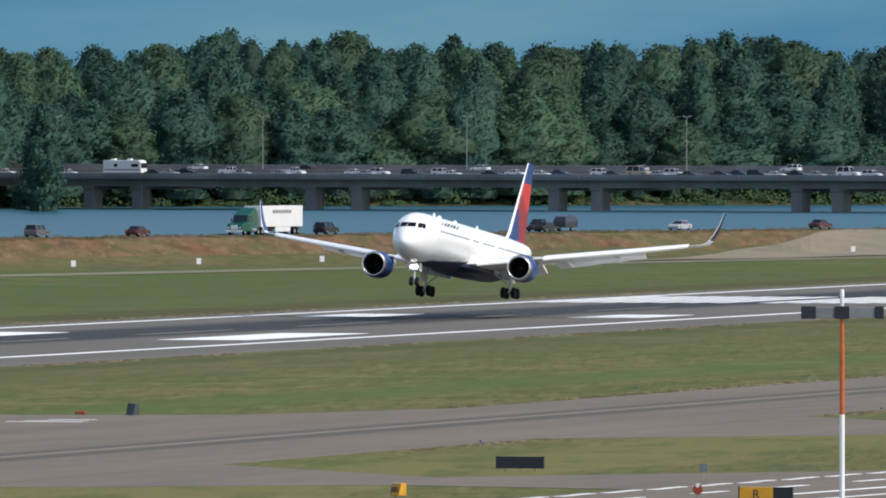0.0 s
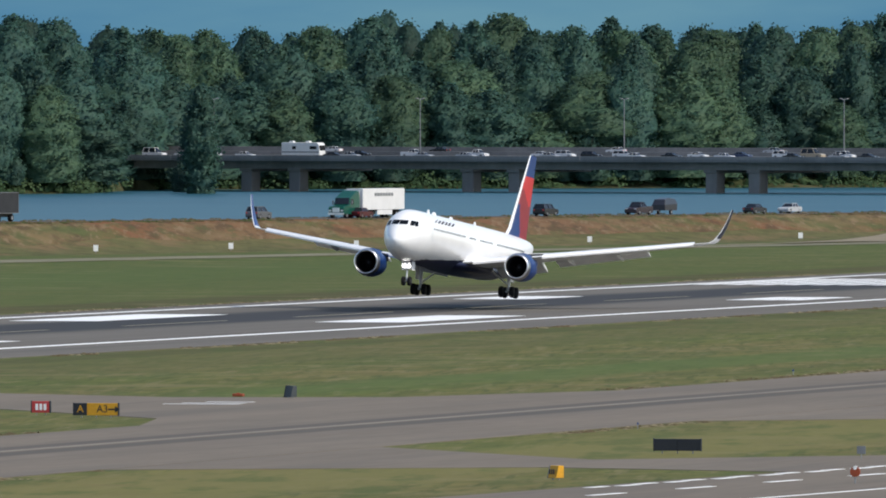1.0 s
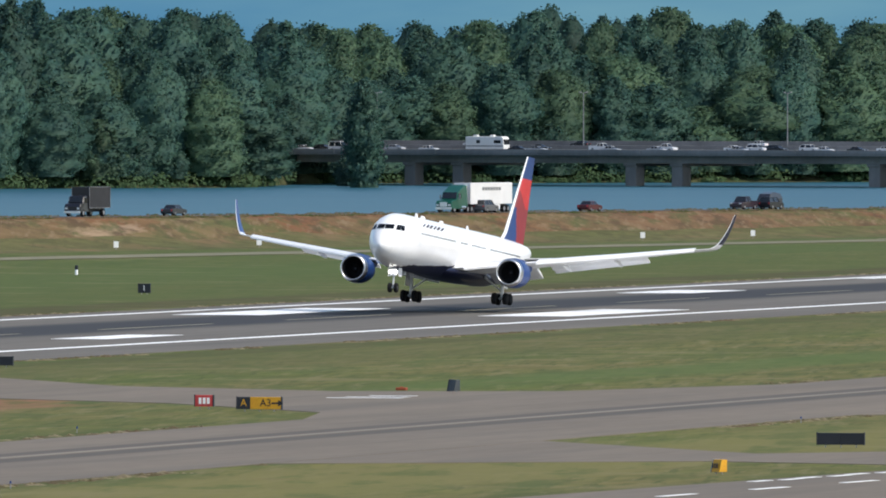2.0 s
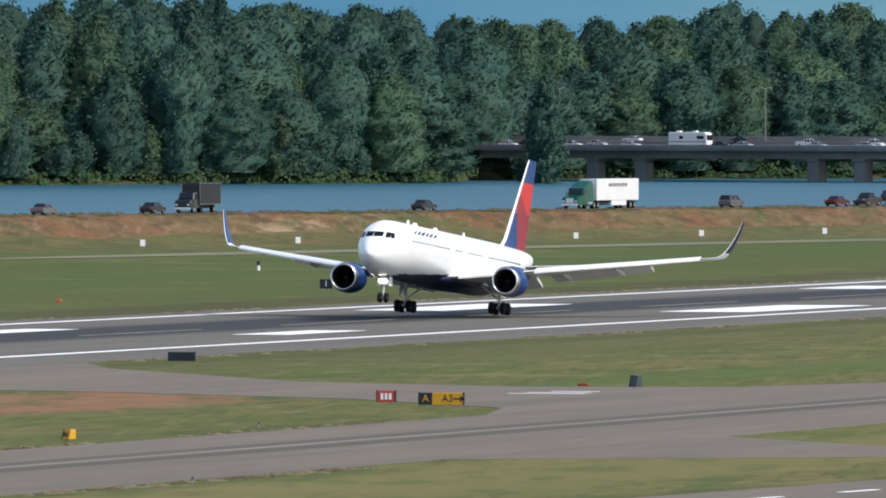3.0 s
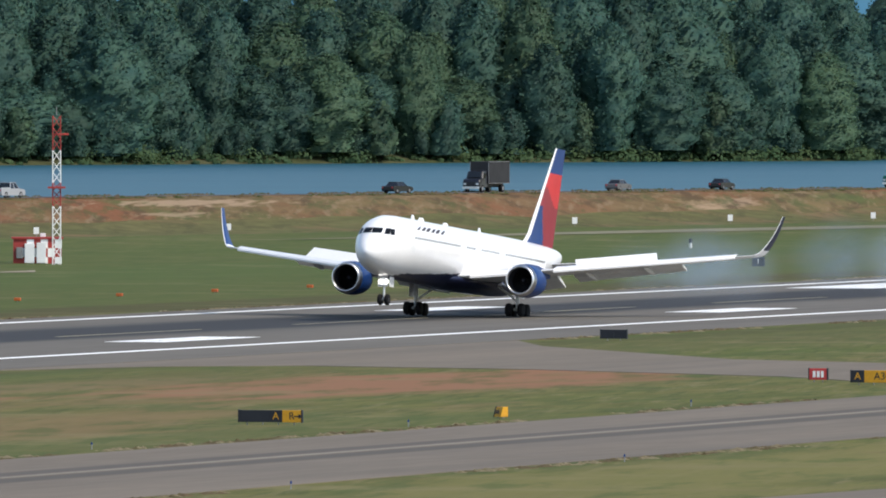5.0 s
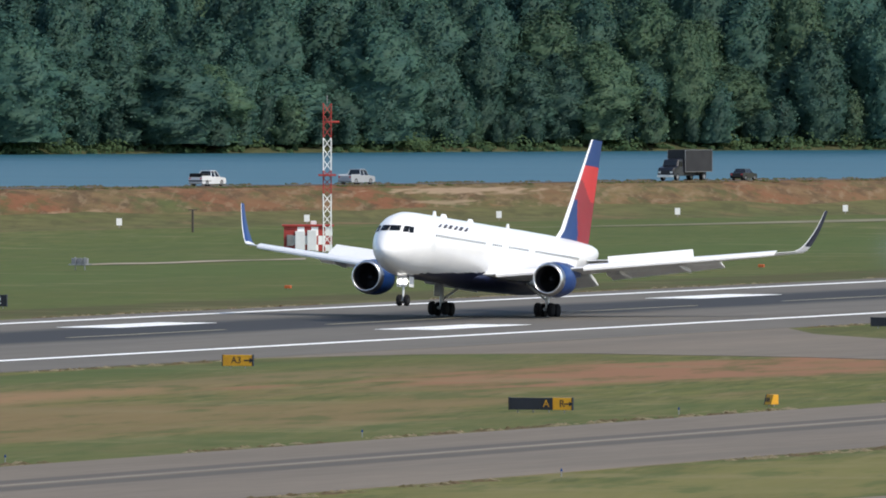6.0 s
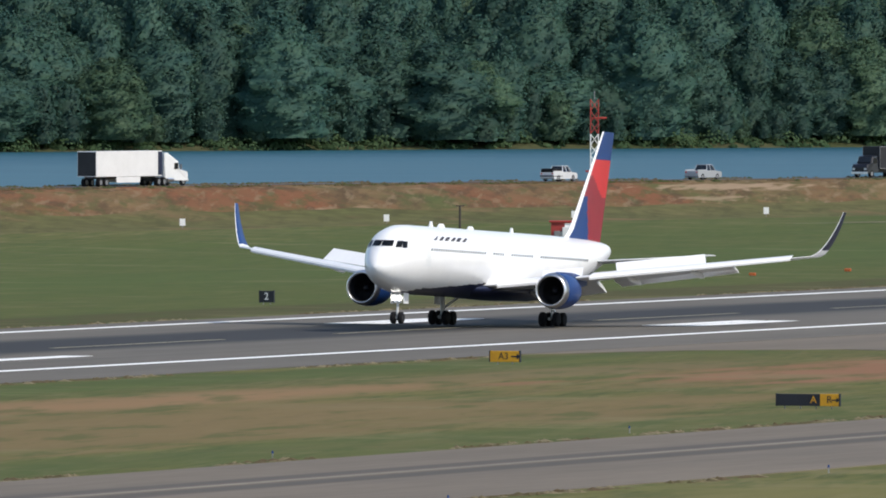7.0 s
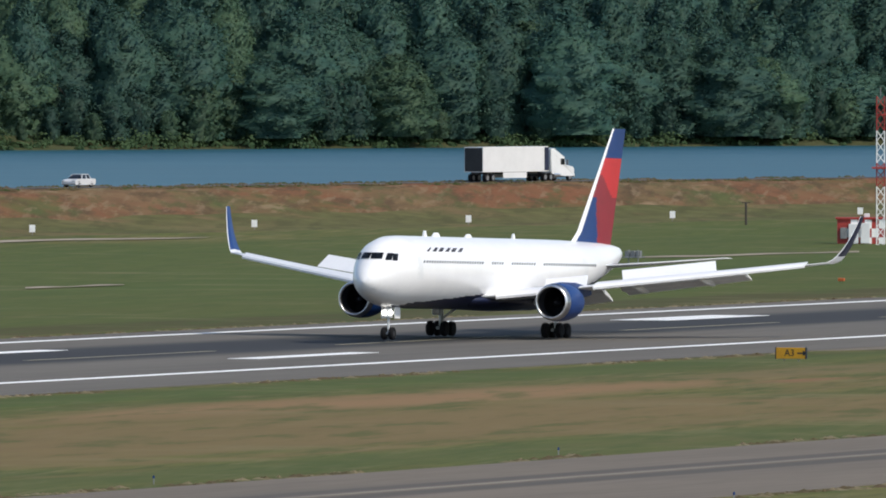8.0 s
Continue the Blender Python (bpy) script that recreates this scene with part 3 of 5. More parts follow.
        # pylon
        rings = [[(es + x - G, ey + wd, zt), (es + x - G, ey - wd, zt), (es + x - G, ey - wd, zb), (es + x - G, ey + wd, zb)]
                 for x, wd, zt, zb in ((.9, .03, 4.12, 4.0), (2.0, .2, 4.22, 3.7), (4.5, .24, 4.2, 3.4), (6.5, .22, 4.0, 3.1), (8.5, .05, 3.7, 3.3))]
        bm = loft(rings)
        bmesh.ops.recalc_face_normals(bm, faces=bm.faces)
        part("pylon", bm, BLUE, eng)
        # horizontal stabiliser
        rings = [wing_section(y, le, te, z, .1, side, 8) for y, le, te, z in ((.6, 46.4, 52.4, 5.45), (5, 49.6, 53.6, 5.85), (9.3, 52.8, 54.9, 6.3))]
        part("stabiliser", loft(rings), WING, plane, smooth=True)

    # fin with livery patches
    bm = bmesh.new()
    nu, nv = 36, 48
    for side in (1, -1):
        g = []
        for j in range(nv + 1):
            v = j / nv
            z = 7.0 + 9.12 * v
            le = 44.6 + 8.4 * v - .9 * max(0, .12 - v) / .12
            te = 52.9 + 2.9 * v
            g.append([bm.verts.new((le + (te - le) * (i / nu) - G, side * (.46 * (1 - v) + .16 * v) * 2.6 * (.30 * math.sqrt(i / nu) - .13 * i / nu - .17 * (i / nu) ** 2) * 1.7, z)) for i in range(nu + 1)])
        for j in range(nv):
            for i in range(nu):
                q = bm.faces.new((g[j][i], g[j][i + 1], g[j + 1][i + 1], g[j + 1][i]))
                u, v = (i + .5) / nu, (j + .5) / nv
                k = 0
                if v < .74:
                    if v > .60 or v > .42 and u > .15 + 3.2 * (.62 - v):
                        k = 2
                    elif v > .42 or u > .2 + 1.05 * (.42 - v):
                        k = 3
                if u < .085:
                    k = 1
                q.material_index = k
        bm.faces.new([g[nv][0], g[nv][nu // 2], g[nv][nu]])
    bmesh.ops.remove_doubles(bm, verts=bm.verts, dist=.001)
    bmesh.ops.recalc_face_normals(bm, faces=bm.faces)
    part("fin", bm, [BLUE, WHITE, RED, CRIMSON], plane, "swept blue and red fin")

    # landing gear
    def wheel_mesh(r, w):
        pr = [(-w / 2, r * .55), (-w / 2, r * .86), (-w * .36, r * .97), (-w * .15, r), (w * .15, r), (w * .36, r * .97), (w / 2, r * .86), (w / 2, r * .55)]
        n = 24
        return loft([[(q * math.sin(2 * math.pi * i / n), y, q * math.cos(2 * math.pi * i / n)) for i in range(n)] for y, q in pr])
    main, nose = mesh_of(wheel_mesh(.58, .42), "tyre", TYRE, True), mesh_of(wheel_mesh(.47, .33), "tyre", TYRE, True)
    hub = mesh_of(tube((0, -.16, 0), (0, .16, 0), .25, .25, 14), "rim", DARK)

    def add_wheel(parent, me, x, y, z, sc=1.0):
        o = new("tyre", me)
        o.parent, o.matrix_basis = parent, pose(x, y, z)
        h = new("rim", hub)
        h.parent, h.matrix_basis = o, Matrix.Diagonal((sc, 1.05, sc, 1))
    for side in (1, -1):
        y = side * 4.65
        leg = part("main_gear_leg", add_tube(tube((.1, y, .65), (-.15, y, 3.2), .17, .2, 12), (.1, y, 1.3), (.2, y - side * 2.2, 2.9), .1), WING, plane, "pale grey landing gear leg")
        part("gear_door", box(-.9, .7, y + side * .35 - .03, y + side * .35 + .03, 1.6, 3.2, .02, (.1, .2, 0, 0)), WHITE, leg, at=pose(0, 0, 0))
        bog = part("bogie_beam", tube((-.75, y, .62), (.85, y, .62), .13), STEEL, plane)
        for x in (-.71, .75):
            for o in (-.57, .57):
                add_wheel(bog, main, x, y + o, .58)
    nx = 6.4 - G
    leg = part("nose_gear_leg", add_tube(add_tube(tube((nx, 0, .2), (nx + .1, 0, 2.3), .08, .11, 12), (nx, 0, 1.0), (nx + 1.1, 0, 2.3), .06), (nx, -.4, .19), (nx, .4, .19), .07), WING, plane, "pale grey nose gear leg")
    for o in (-.31, .31):
        add_wheel(leg, nose, nx, o, .19, .8)
    for o in (-.52, .52):
        part("nose_gear_door", box(nx - .1, nx + 1.0, o - .025, o + .025, 1.3, 2.3, .02), WHITE, leg)
    for o in (-.2, .2):
        part("landing_light", tube((nx - .26, o * 1.3, 1.72), (nx - .08, o * 1.3, 1.72), .2, .15, 14), LAMP, leg, "lit landing light")
    part("steering_collar", box(nx - .16, nx + .18, -.3, .3, 1.35, 2.1, .05), WHITE, leg)

    # spoilers: panels on the wings' backs, hinged along their front edge
    spoilers = []
    for side in (1, -1):
        for ya, yb in ((3.6, 6.8), (9.6, 16.2)):
            pl = [p for p in PLAN]
            te = lambda y: float(np.interp(y, [p[0] for p in pl], [p[2] for p in pl]))
            zz = lambda y: float(np.interp(y, [p[0] for p in pl], [p[3] for p in pl]))
            a = Vector((te(ya) - 1.9 - G, side * ya, zz(ya) + .26))
            b = Vector((te(yb) - 1.7 - G, side * yb, zz(yb) + .2))
            ax = (b - a).normalized()
            back = Vector((1, 0, -.06))
            back = (back - ax * back.dot(ax)).normalized()
            up = ax.cross(back) * (1 if side < 0 else -1)
            up = up if up.z > 0 else -up
            m = Matrix((ax, back, ax.cross(back))).transposed().to_4x4()
            m.translation = a
            L = (b - a).length
            ob = part("spoiler", box(0, L, 0, 1.45, -.03, .03, .012), WHITE, [w for sd, w in WINGS if sd == side][0], "hinged pale spoiler panel")
            ob.matrix_basis = m
            spoilers.append((ob, m, 1 if ax.cross(back).z > 0 else -1))
    return plane, spoilers


airliner, SPOILERS = build_plane()
airliner.scale = (1.007, 1.007, 1.007)


# ---- levee road, bridge and distance ----
def ray_az(u):
    """Bearing of a place by its offset along the panorama, in 1/28659 radians from the first view's left edge."""
    return 14.6 - math.degrees((u - 784) / 28658.6)


def band(name, az0, az1, inner, outer, lift, mat, label, category, steps=60):
    """A strip along the levee road between two offsets from its middle, lying on the ground's profile."""
    bm = bmesh.new()
    rows = []
    for i in range(steps + 1):
        az = az0 + (az1 - az0) * i / steps
        R = road_range(az)
        a, b = inner(az), outer(az)
        rows.append([bm.verts.new(polar(az, R + o, land_height(az, o) + lift)) for o in (a, (a + b) / 2, b)])
    for p, q in zip(rows, rows[1:]):
        for k in range(2):
            bm.faces.new((p[k], p[k + 1], q[k + 1], q[k]))
    return tagged(part(name, bm, mat), label, category, kind="structure")


def land_height(az, o):
    h, B = road_height(az), foot_height(az)
    return float(np.interp(o, (-320, -180, -70, -52, -34, -17, -7, 9, 20), (0, .3 * B, B, B + .3, B + .36 * (h - B), h - .5, h, h, h - 2.5)))


GRAVEL = material("pale_gravel", (0.36, 0.30, 0.23), 0.9, 0, (0.27, 0.22, 0.16), 0.08, (1, 1, 1), 0.01, 0.15)
TRACK = material("worn_track", (0.20, 0.18, 0.11), 0.95, 0, (0.15, 0.14, 0.08), 0.05, (1, 1, 1), 0.01, 0.2)
ROAD = material("road_asphalt", (0.12, 0.115, 0.11), 0.85, 0, (0.09, 0.088, 0.085), 0.1)
band("road", 8, 30, lambda a: -5.5, lambda a: 5.5, 0.05, ROAD, "two-lane asphalt road along the top of the levee", "road")
band("path", 11, 18.6, lambda a: -111 - 11 * max(.02, min(1, (18.6 - a) / 1.6)), lambda a: -111 + 11 * max(.02, min(1, (18.6 - a) / 1.6)), 0.06, TRACK, "faint worn track at the foot of the levee", "path")
SAND = material("sandy_bare_ground", (0.25, 0.20, 0.135), 0.95, 0, (0.19, 0.165, 0.10), 0.05, (1, 1, 1), 0.01, 0.15)
add_mottle(SAND, (0.11, 0.115, 0.048), 0.05, (1, 1, 1), 0.54, 0.66, 0.7)
band("path", 12.2, 14.2, lambda a: -98 - 5 * math.sin(a * 9), lambda a: -96 + 84 * max(0, min(1, (14.0 - a) / 0.75)) + 3 * math.sin(a * 14), 0.14, SAND, "broad patch of pale bare ground below the levee", "path", 60)

band("path", 21.65, 23.4, lambda a: -99 + 3 * math.sin(a * 8), lambda a: -99 + 11 * max(0, min(1, (a - 21.65) / .5)), 0.08, GRAVEL, "pale gravel track bending away over the grass", "path", 30)
band("path", 21.95, 22.3, lambda a: -342, lambda a: -336 + 3 * math.sin(a * 30), 0.08, GRAVEL, "short pale gravel strip in the grass", "path", 12)

band("path", 19.35, 20.15, lambda a: -279 + 2 * math.sin(a * 11), lambda a: -271 + 2 * math.sin(a * 17), 0.06, GRAVEL, "pale worn track in the far grass", "path", 24)

# pale bare earth showing through the dry grass of the slope
for u, off, size, amount in ((-1310, 18, (19, 2.0), .75), (-1350, 29, (8, 1.3), .6), (-340, 22, (3.5, 1.2), .6)):
    az = ray_az(u)
    c = polar(az, road_range(az) - off)
    run = polar(az + .1, road_range(az + .1)) - polar(az - .1, road_range(az - .1))
    add_patch(DRY, (c.x, c.y), size, (0.36, 0.26, 0.17), amount, 1.4, 0.35, math.degrees(math.atan2(run.y, run.x)))

# far hills: a self-lit backdrop with the distance haze painted in its blues
HILL = bpy.data.materials.new("glowing_hazy_hills")
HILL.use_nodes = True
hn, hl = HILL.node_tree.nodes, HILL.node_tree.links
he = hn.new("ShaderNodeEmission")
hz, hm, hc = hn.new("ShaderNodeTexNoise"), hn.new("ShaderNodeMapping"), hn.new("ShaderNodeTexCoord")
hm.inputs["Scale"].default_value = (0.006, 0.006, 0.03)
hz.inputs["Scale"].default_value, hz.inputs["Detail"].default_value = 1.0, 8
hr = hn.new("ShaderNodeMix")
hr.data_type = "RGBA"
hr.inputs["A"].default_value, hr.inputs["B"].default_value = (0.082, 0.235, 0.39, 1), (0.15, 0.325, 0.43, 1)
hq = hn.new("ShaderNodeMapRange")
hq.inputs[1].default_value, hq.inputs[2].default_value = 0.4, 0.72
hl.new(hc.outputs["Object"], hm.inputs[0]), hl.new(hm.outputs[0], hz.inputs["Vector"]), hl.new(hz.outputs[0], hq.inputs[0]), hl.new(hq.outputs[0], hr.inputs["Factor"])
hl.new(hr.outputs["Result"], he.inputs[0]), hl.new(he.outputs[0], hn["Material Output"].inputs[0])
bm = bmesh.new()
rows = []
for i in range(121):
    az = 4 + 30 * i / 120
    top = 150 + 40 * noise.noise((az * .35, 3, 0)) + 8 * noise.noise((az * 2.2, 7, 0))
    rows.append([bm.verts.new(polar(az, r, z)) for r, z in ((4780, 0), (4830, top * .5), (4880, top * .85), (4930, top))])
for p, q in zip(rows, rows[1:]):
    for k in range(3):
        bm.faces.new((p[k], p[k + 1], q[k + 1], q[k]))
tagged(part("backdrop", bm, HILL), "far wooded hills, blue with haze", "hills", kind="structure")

# the bridge
BP, BQ = polar(ray_az(-330), 3745), polar(ray_az(1900), 3560)
BDIR = (BQ - BP).normalized()
BOUT = Vector((BDIR.y, -BDIR.x, 0))
BOUT = BOUT if BOUT.dot(BP) > 0 else -BOUT      # away from the camera
BMAT = Matrix((BDIR, BOUT, Vector((0, 0, 1)))).transposed().to_4x4()
BMAT.translation = BP
BLEN = (BQ - BP).length
DECK = 5.5
FALL = .045   # crossfall of the carriageways


def along_bridge(u, lane=4.0):
    """Metres along the bridge at a bearing, that far behind its near edge."""
    q = BP + BOUT * lane
    d = polar(ray_az(u), 1)
    den = d.x * BDIR.y - d.y * BDIR.x
    r = (q.x * BDIR.y - q.y * BDIR.x) / den
    return (d * r - q).dot(BDIR)


def build_bridge():
    b = thing("bridge", "long low concrete road bridge on paired piers over the river", "bridge", BMAT)
    def beam(y0, y1, z0, z1):
        """A length of the bridge between two offsets, tilted with the crossfall; heights over the deck."""
        return loft([[(x, y0, DECK + FALL * y0 + z0), (x, y1, DECK + FALL * y1 + z0), (x, y1, DECK + FALL * y1 + z1), (x, y0, DECK + FALL * y0 + z1)] for x in (0, BLEN)])

    part("deck", beam(0, 36, -.45, 0), CONCRETE, b)
    for y0, y1 in ((3.2, 5.6), (12, 16), (20, 24), (30, 33)):
        part("girder", beam(y0, y1, -2.4, -.45), CONCRETE, b, "deep concrete box girder")
    for y0, y1, h in ((0, .3, .8), (17.2, 17.6, .9), (35.7, 36, 1.0)):
        part("parapet", beam(y0, y1, -.2 if y0 == 0 else 0, h), CONCRETE, b)
    k = 0
    while k < BLEN:
        part("parapet_post", box(k - .15, k + .15, -.08, 0, DECK - .3, DECK + .82), CONCRETE, b)
        k += 14.0
    for u in (1484, 1412, 1058, 982, 633, 551, 245, 160):
        x = along_bridge(u)
        part("pier", box(x - 1.5, x + 1.5, 3.4, 7, -5, DECK - 2.85, .3), CONCRETE, b)
        part("pier_cap", box(x - 1.7, x + 1.7, 3.0, 33, DECK - 2.9, DECK - 2.25, .1), CONCRETE, b)
    return b


build_bridge()
post = None
for u in (1600, 1215, 826, 465, 100):
    m = BMAT @ pose(along_bridge(u, 18), 18, DECK + FALL * 18)
    if post is None:
        post = thing("street_lamp", "tall grey steel lamp post on the bridge", "street lamp", m, "bridge lamps")
        part("pole", tube((0, 0, 0), (0, 0, 12.9), .15, .09), GREY, post)
        for s in (-1, 1):
            part("arm", tube((0, 0, 12.7), (s * .3, -s * 1.8, 13.0), .05), GREY, post)
            part("lamp_head", box(s * .3 - .2, s * .3 + .2, -s * 1.8 - .4, -s * 1.8 + .4, 12.9, 13.1, .05), GREY, post)
    else:
        copy_thing(post, m)


# ---- vehicles ----
PAINTS = {}


def paint(c):
    if c not in PAINTS:
        PAINTS[c] = material("car_paint", c, 0.3, 0, [v * .93 for v in c], 0.5, (1, 1, 1), 0, 0.03, 0.4, 0.15)
    return PAINTS[c]


def wheel_part(parent, x, y, r=.34, w=.24):
    n = 16
    rr = lambda q, yy: [(q * math.sin(2 * math.pi * i / n), yy, q * math.cos(2 * math.pi * i / n)) for i in range(n)]
    wh = part("wheel", loft([rr(r * .6, -w / 2), rr(r * .95, -w / 2), rr(r, -w / 4), rr(r, w / 4), rr(r * .95, w / 2), rr(r * .6, w / 2)]), TYRE, parent, at=pose(x, y, r))
    part("rim", tube((0, -w / 2 - .01, 0), (0, w / 2 + .01, 0), r * .58, r * .58, 12), STEEL, wh)
    return wh


def side_loft(profile, half, top_in, z_in, mi=0):
    """A body from a side profile of (x, z): full width low down, drawn in above z_in."""
    bm = bmesh.new()
    rings = []
    for y, k in ((-half, 0), (-half + .08, 1), (half - .08, 1), (half, 0)):
        ring = []
        for x, z in profile:
            pull = top_in * max(0, z - z_in) / 0.6 if z > z_in else 0
            ring.append((x * (1 if k else .985), (abs(y) - pull) * (1 if y > 0 else -1), z if k else .3 + (z - .3) * .97))
        rings.append(ring)
    loft(rings, bm=bm)
    bmesh.ops.recalc_face_normals(bm, faces=bm.faces)
    return bm


def car(style, colour, label, group="", load=False):
    """A small road vehicle, nose along +x."""
    nm = {"sedan": "car", "suv": "sports_utility_car", "pickup": "pickup_truck", "van": "van"}[style]
    c = thing(nm, label, {"sedan": "car", "suv": "car", "pickup": "pickup truck", "van": "van"}[style], None, group)
    p = paint(colour)
    L, W, Hh, belt = {"sedan": (4.7, .9, 1.45, .95), "suv": (4.7, .95, 1.75, 1.08), "pickup": (5.6, .98, 1.85, 1.12), "van": (5.6, 1.0, 2.3, 1.2)}[style]
    a = L / 2
    lower = [(-a, .45), (-a, belt - .08), (-a + .12, belt), (a * .42, belt), (a - .25, belt - .12), (a, belt - .3), (a, .4), (a - .2, .26), (-a + .2, .26)]
    part("body", side_loft(lower, W, .02, .9), p, c)
    if style == "sedan":
        cab = [(-a + .75, belt), (-a + 1.35, Hh - .04), (-.1, Hh - .01), (.35, Hh - .06), (a * .48, belt)]
    elif style == "pickup":
        cab = [(-.5, belt), (-.35, Hh - .04), (.6, Hh), (.85, Hh - .06), (1.5, belt)]
    else:
        cab = [(-a + .1, belt), (-a + .35, Hh - .04), (.0, Hh), (.45, Hh - .07), (a * .5, belt)]
    part("cabin_glass", side_loft(cab, W - .06, .22, belt), GLASS, c, "dark glass cabin windows")
    xs = [x for x, z in cab if z > Hh - .1]
    part("roof", box(min(xs) - .02, max(xs) + .02, -W + .27, W - .27, Hh - .06, Hh + .02, .03), p, c)
    for s in (-1, 1):
        for x in (min(xs), (min(xs) + max(xs)) / 2, max(xs)):
            part("pillar", add_tube(bmesh.new(), (x, s * (W - .27), Hh - .03), (x + (.45 if x == max(xs) else -.3 if x == min(xs) else 0), s * (W - .05), belt), .045, .06, 6), p, c)
    if style == "pickup":
        part("bed_wall", box(-a + .05, -.6, -W + .04, -W + .12, belt - .05, belt + .12, .02), p, c)
        part("bed_wall", box(-a + .05, -.6, W - .12, W - .04, belt - .05, belt + .12, .02), p, c)
    if load:
        part("covered_load", box(-a - .02, -.62, -W - .015, W + .015, .5, belt + .42, .1, (.1, .3, .12, .12)), TYRE, c, "black tarpaulin over the bed")
    for x in (-a * .6, a * .62):
        for s in (-1, 1):
            wheel_part(c, x, s * (W - .12), .34 if style in ("sedan",) else .38)
    for s in (-1, 1):
        part("headlight", box(a - .12, a + .01, s * W * .72 - .18, s * W * .72 + .18, belt - .33, belt - .18, .03), CHROME, c)
        part("tail_light", box(-a - .01, -a + .08, s * W * .78 - .12, s * W * .78 + .12, belt - .3, belt - .1, .03), SIGN_RED, c)
    return c


def truck_cab(t, p, x0, long_nose=True):
    """A heavy tractor with nose and sleeper; x0 is its front."""
    n = 1.9 if long_nose else .5
    part("cab", side_loft([(x0 - n - 3.4, .9), (x0 - n - 3.4, 3.75), (x0 - n - 2.6, 3.85), (x0 - n - .7, 3.0), (x0 - n - .3, 2.85), (x0 - n, 1.9), (x0 - .25, 1.65), (x0, 1.35), (x0, .6), (x0 - n - 1, .6)], 1.22, .06, 2.4), p, t)
    part("windscreen", side_loft([(x0 - n - .34, 2.8), (x0 - n - .05, 1.98), (x0 - n + .03, 1.98), (x0 - n - .26, 2.84)], 1.12, .05, 2.3), GLASS, t)
    for s in (-1, 1):
        part("side_window", box(x0 - n - 1.3, x0 - n - .45, s * 1.22 - .015, s * 1.22 + .015, 1.95, 2.65, .01), GLASS, t)
        part("fuel_tank", tube((x0 - n - 2.9, s * .95, .75), (x0 - n - 1.5, s * .95, .75), .32, .32, 12), CHROME, t)
        part("exhaust_stack", tube((x0 - n - 3.5, s * 1.05, 1.0), (x0 - n - 3.5, s * 1.05, 3.9), .08), CHROME, t)
        part("mirror", box(x0 - n - .3, x0 - n - .2, s * 1.45 - .12, s * 1.45 + .12, 1.9, 2.5, .03), GREY, t)
        part("headlight", box(x0 - .15, x0 + .02, s * .9 - .2, s * .9 + .2, .95, 1.2, .03), CHROME, t)
        wheel_part(t, x0 - 1.1, s * 1.05, .5, .3)
        for dx in (n + 3.6, n + 4.9):
            wheel_part(t, x0 - dx, s * .95, .5, .5)
    part("bumper", box(x0 - .1, x0 + .08, -1.2, 1.2, .45, .8, .04), CHROME, t)
    part("grille", box(x0 - .02, x0 + .05, -.55, .55, .85, 1.5, .02), CHROME, t)
    part("chassis", box(x0 - n - 5.6, x0 - n - 1, -.5, .5, .55, .95), DARK, t)


def semi(label, cab_paint, trailer_len, lettering=False, dark_front=False):
    t = thing("semi_truck", label, "truck")
    L = trailer_len + 6.2
    truck_cab(t, cab_paint, L / 2)
    tr = part("trailer", box(-L / 2, -L / 2 + trailer_len, -1.28, 1.28, 1.15, 4.1, .04), paint((.80, .80, .81)), t, "plain white box trailer")
    part("trailer_door", box(-L / 2 - .03, -L / 2 - .002, -1.2, 1.2, 1.25, 4.0, .01), DARK, tr, "dark rear doors")
    for y in (-1.3, 1.3):
        part("side_skirt", box(-L / 2 + trailer_len * .3, -L / 2 + trailer_len * .66, y - .02, y + .02, .45, 1.12, .01), paint((.80, .80, .81)), tr)
        if dark_front:
            part("front_stripe", box(-L / 2 + trailer_len - 1.0, -L / 2 + trailer_len - .05, y - .012, y + .012, 1.3, 4.0), NAVY, tr, "dark blue stripe")
        if lettering:
            for i in range(7):
                x = -L / 2 + trailer_len * .28 + i * trailer_len * .065
                part("lettering_bar", box(x, x + trailer_len * .05, y - .012, y + .012, 3.05, 3.5), GREY, tr, "green-grey lettering, as plain bars")
    for x in (-L / 2 + 1.2, -L / 2 + 2.5):
        for s in (-1, 1):
            wheel_part(t, x, s * .95, .5, .5)
    part("underframe", box(-L / 2 + .3, -L / 2 + trailer_len - .2, -.5, .5, .9, 1.15), DARK, t)
    return t


BOXBLACK = material("dull_black_panel", (0.018, 0.019, 0.022), 0.75, 0, (0.026, 0.027, 0.03), 0.6)


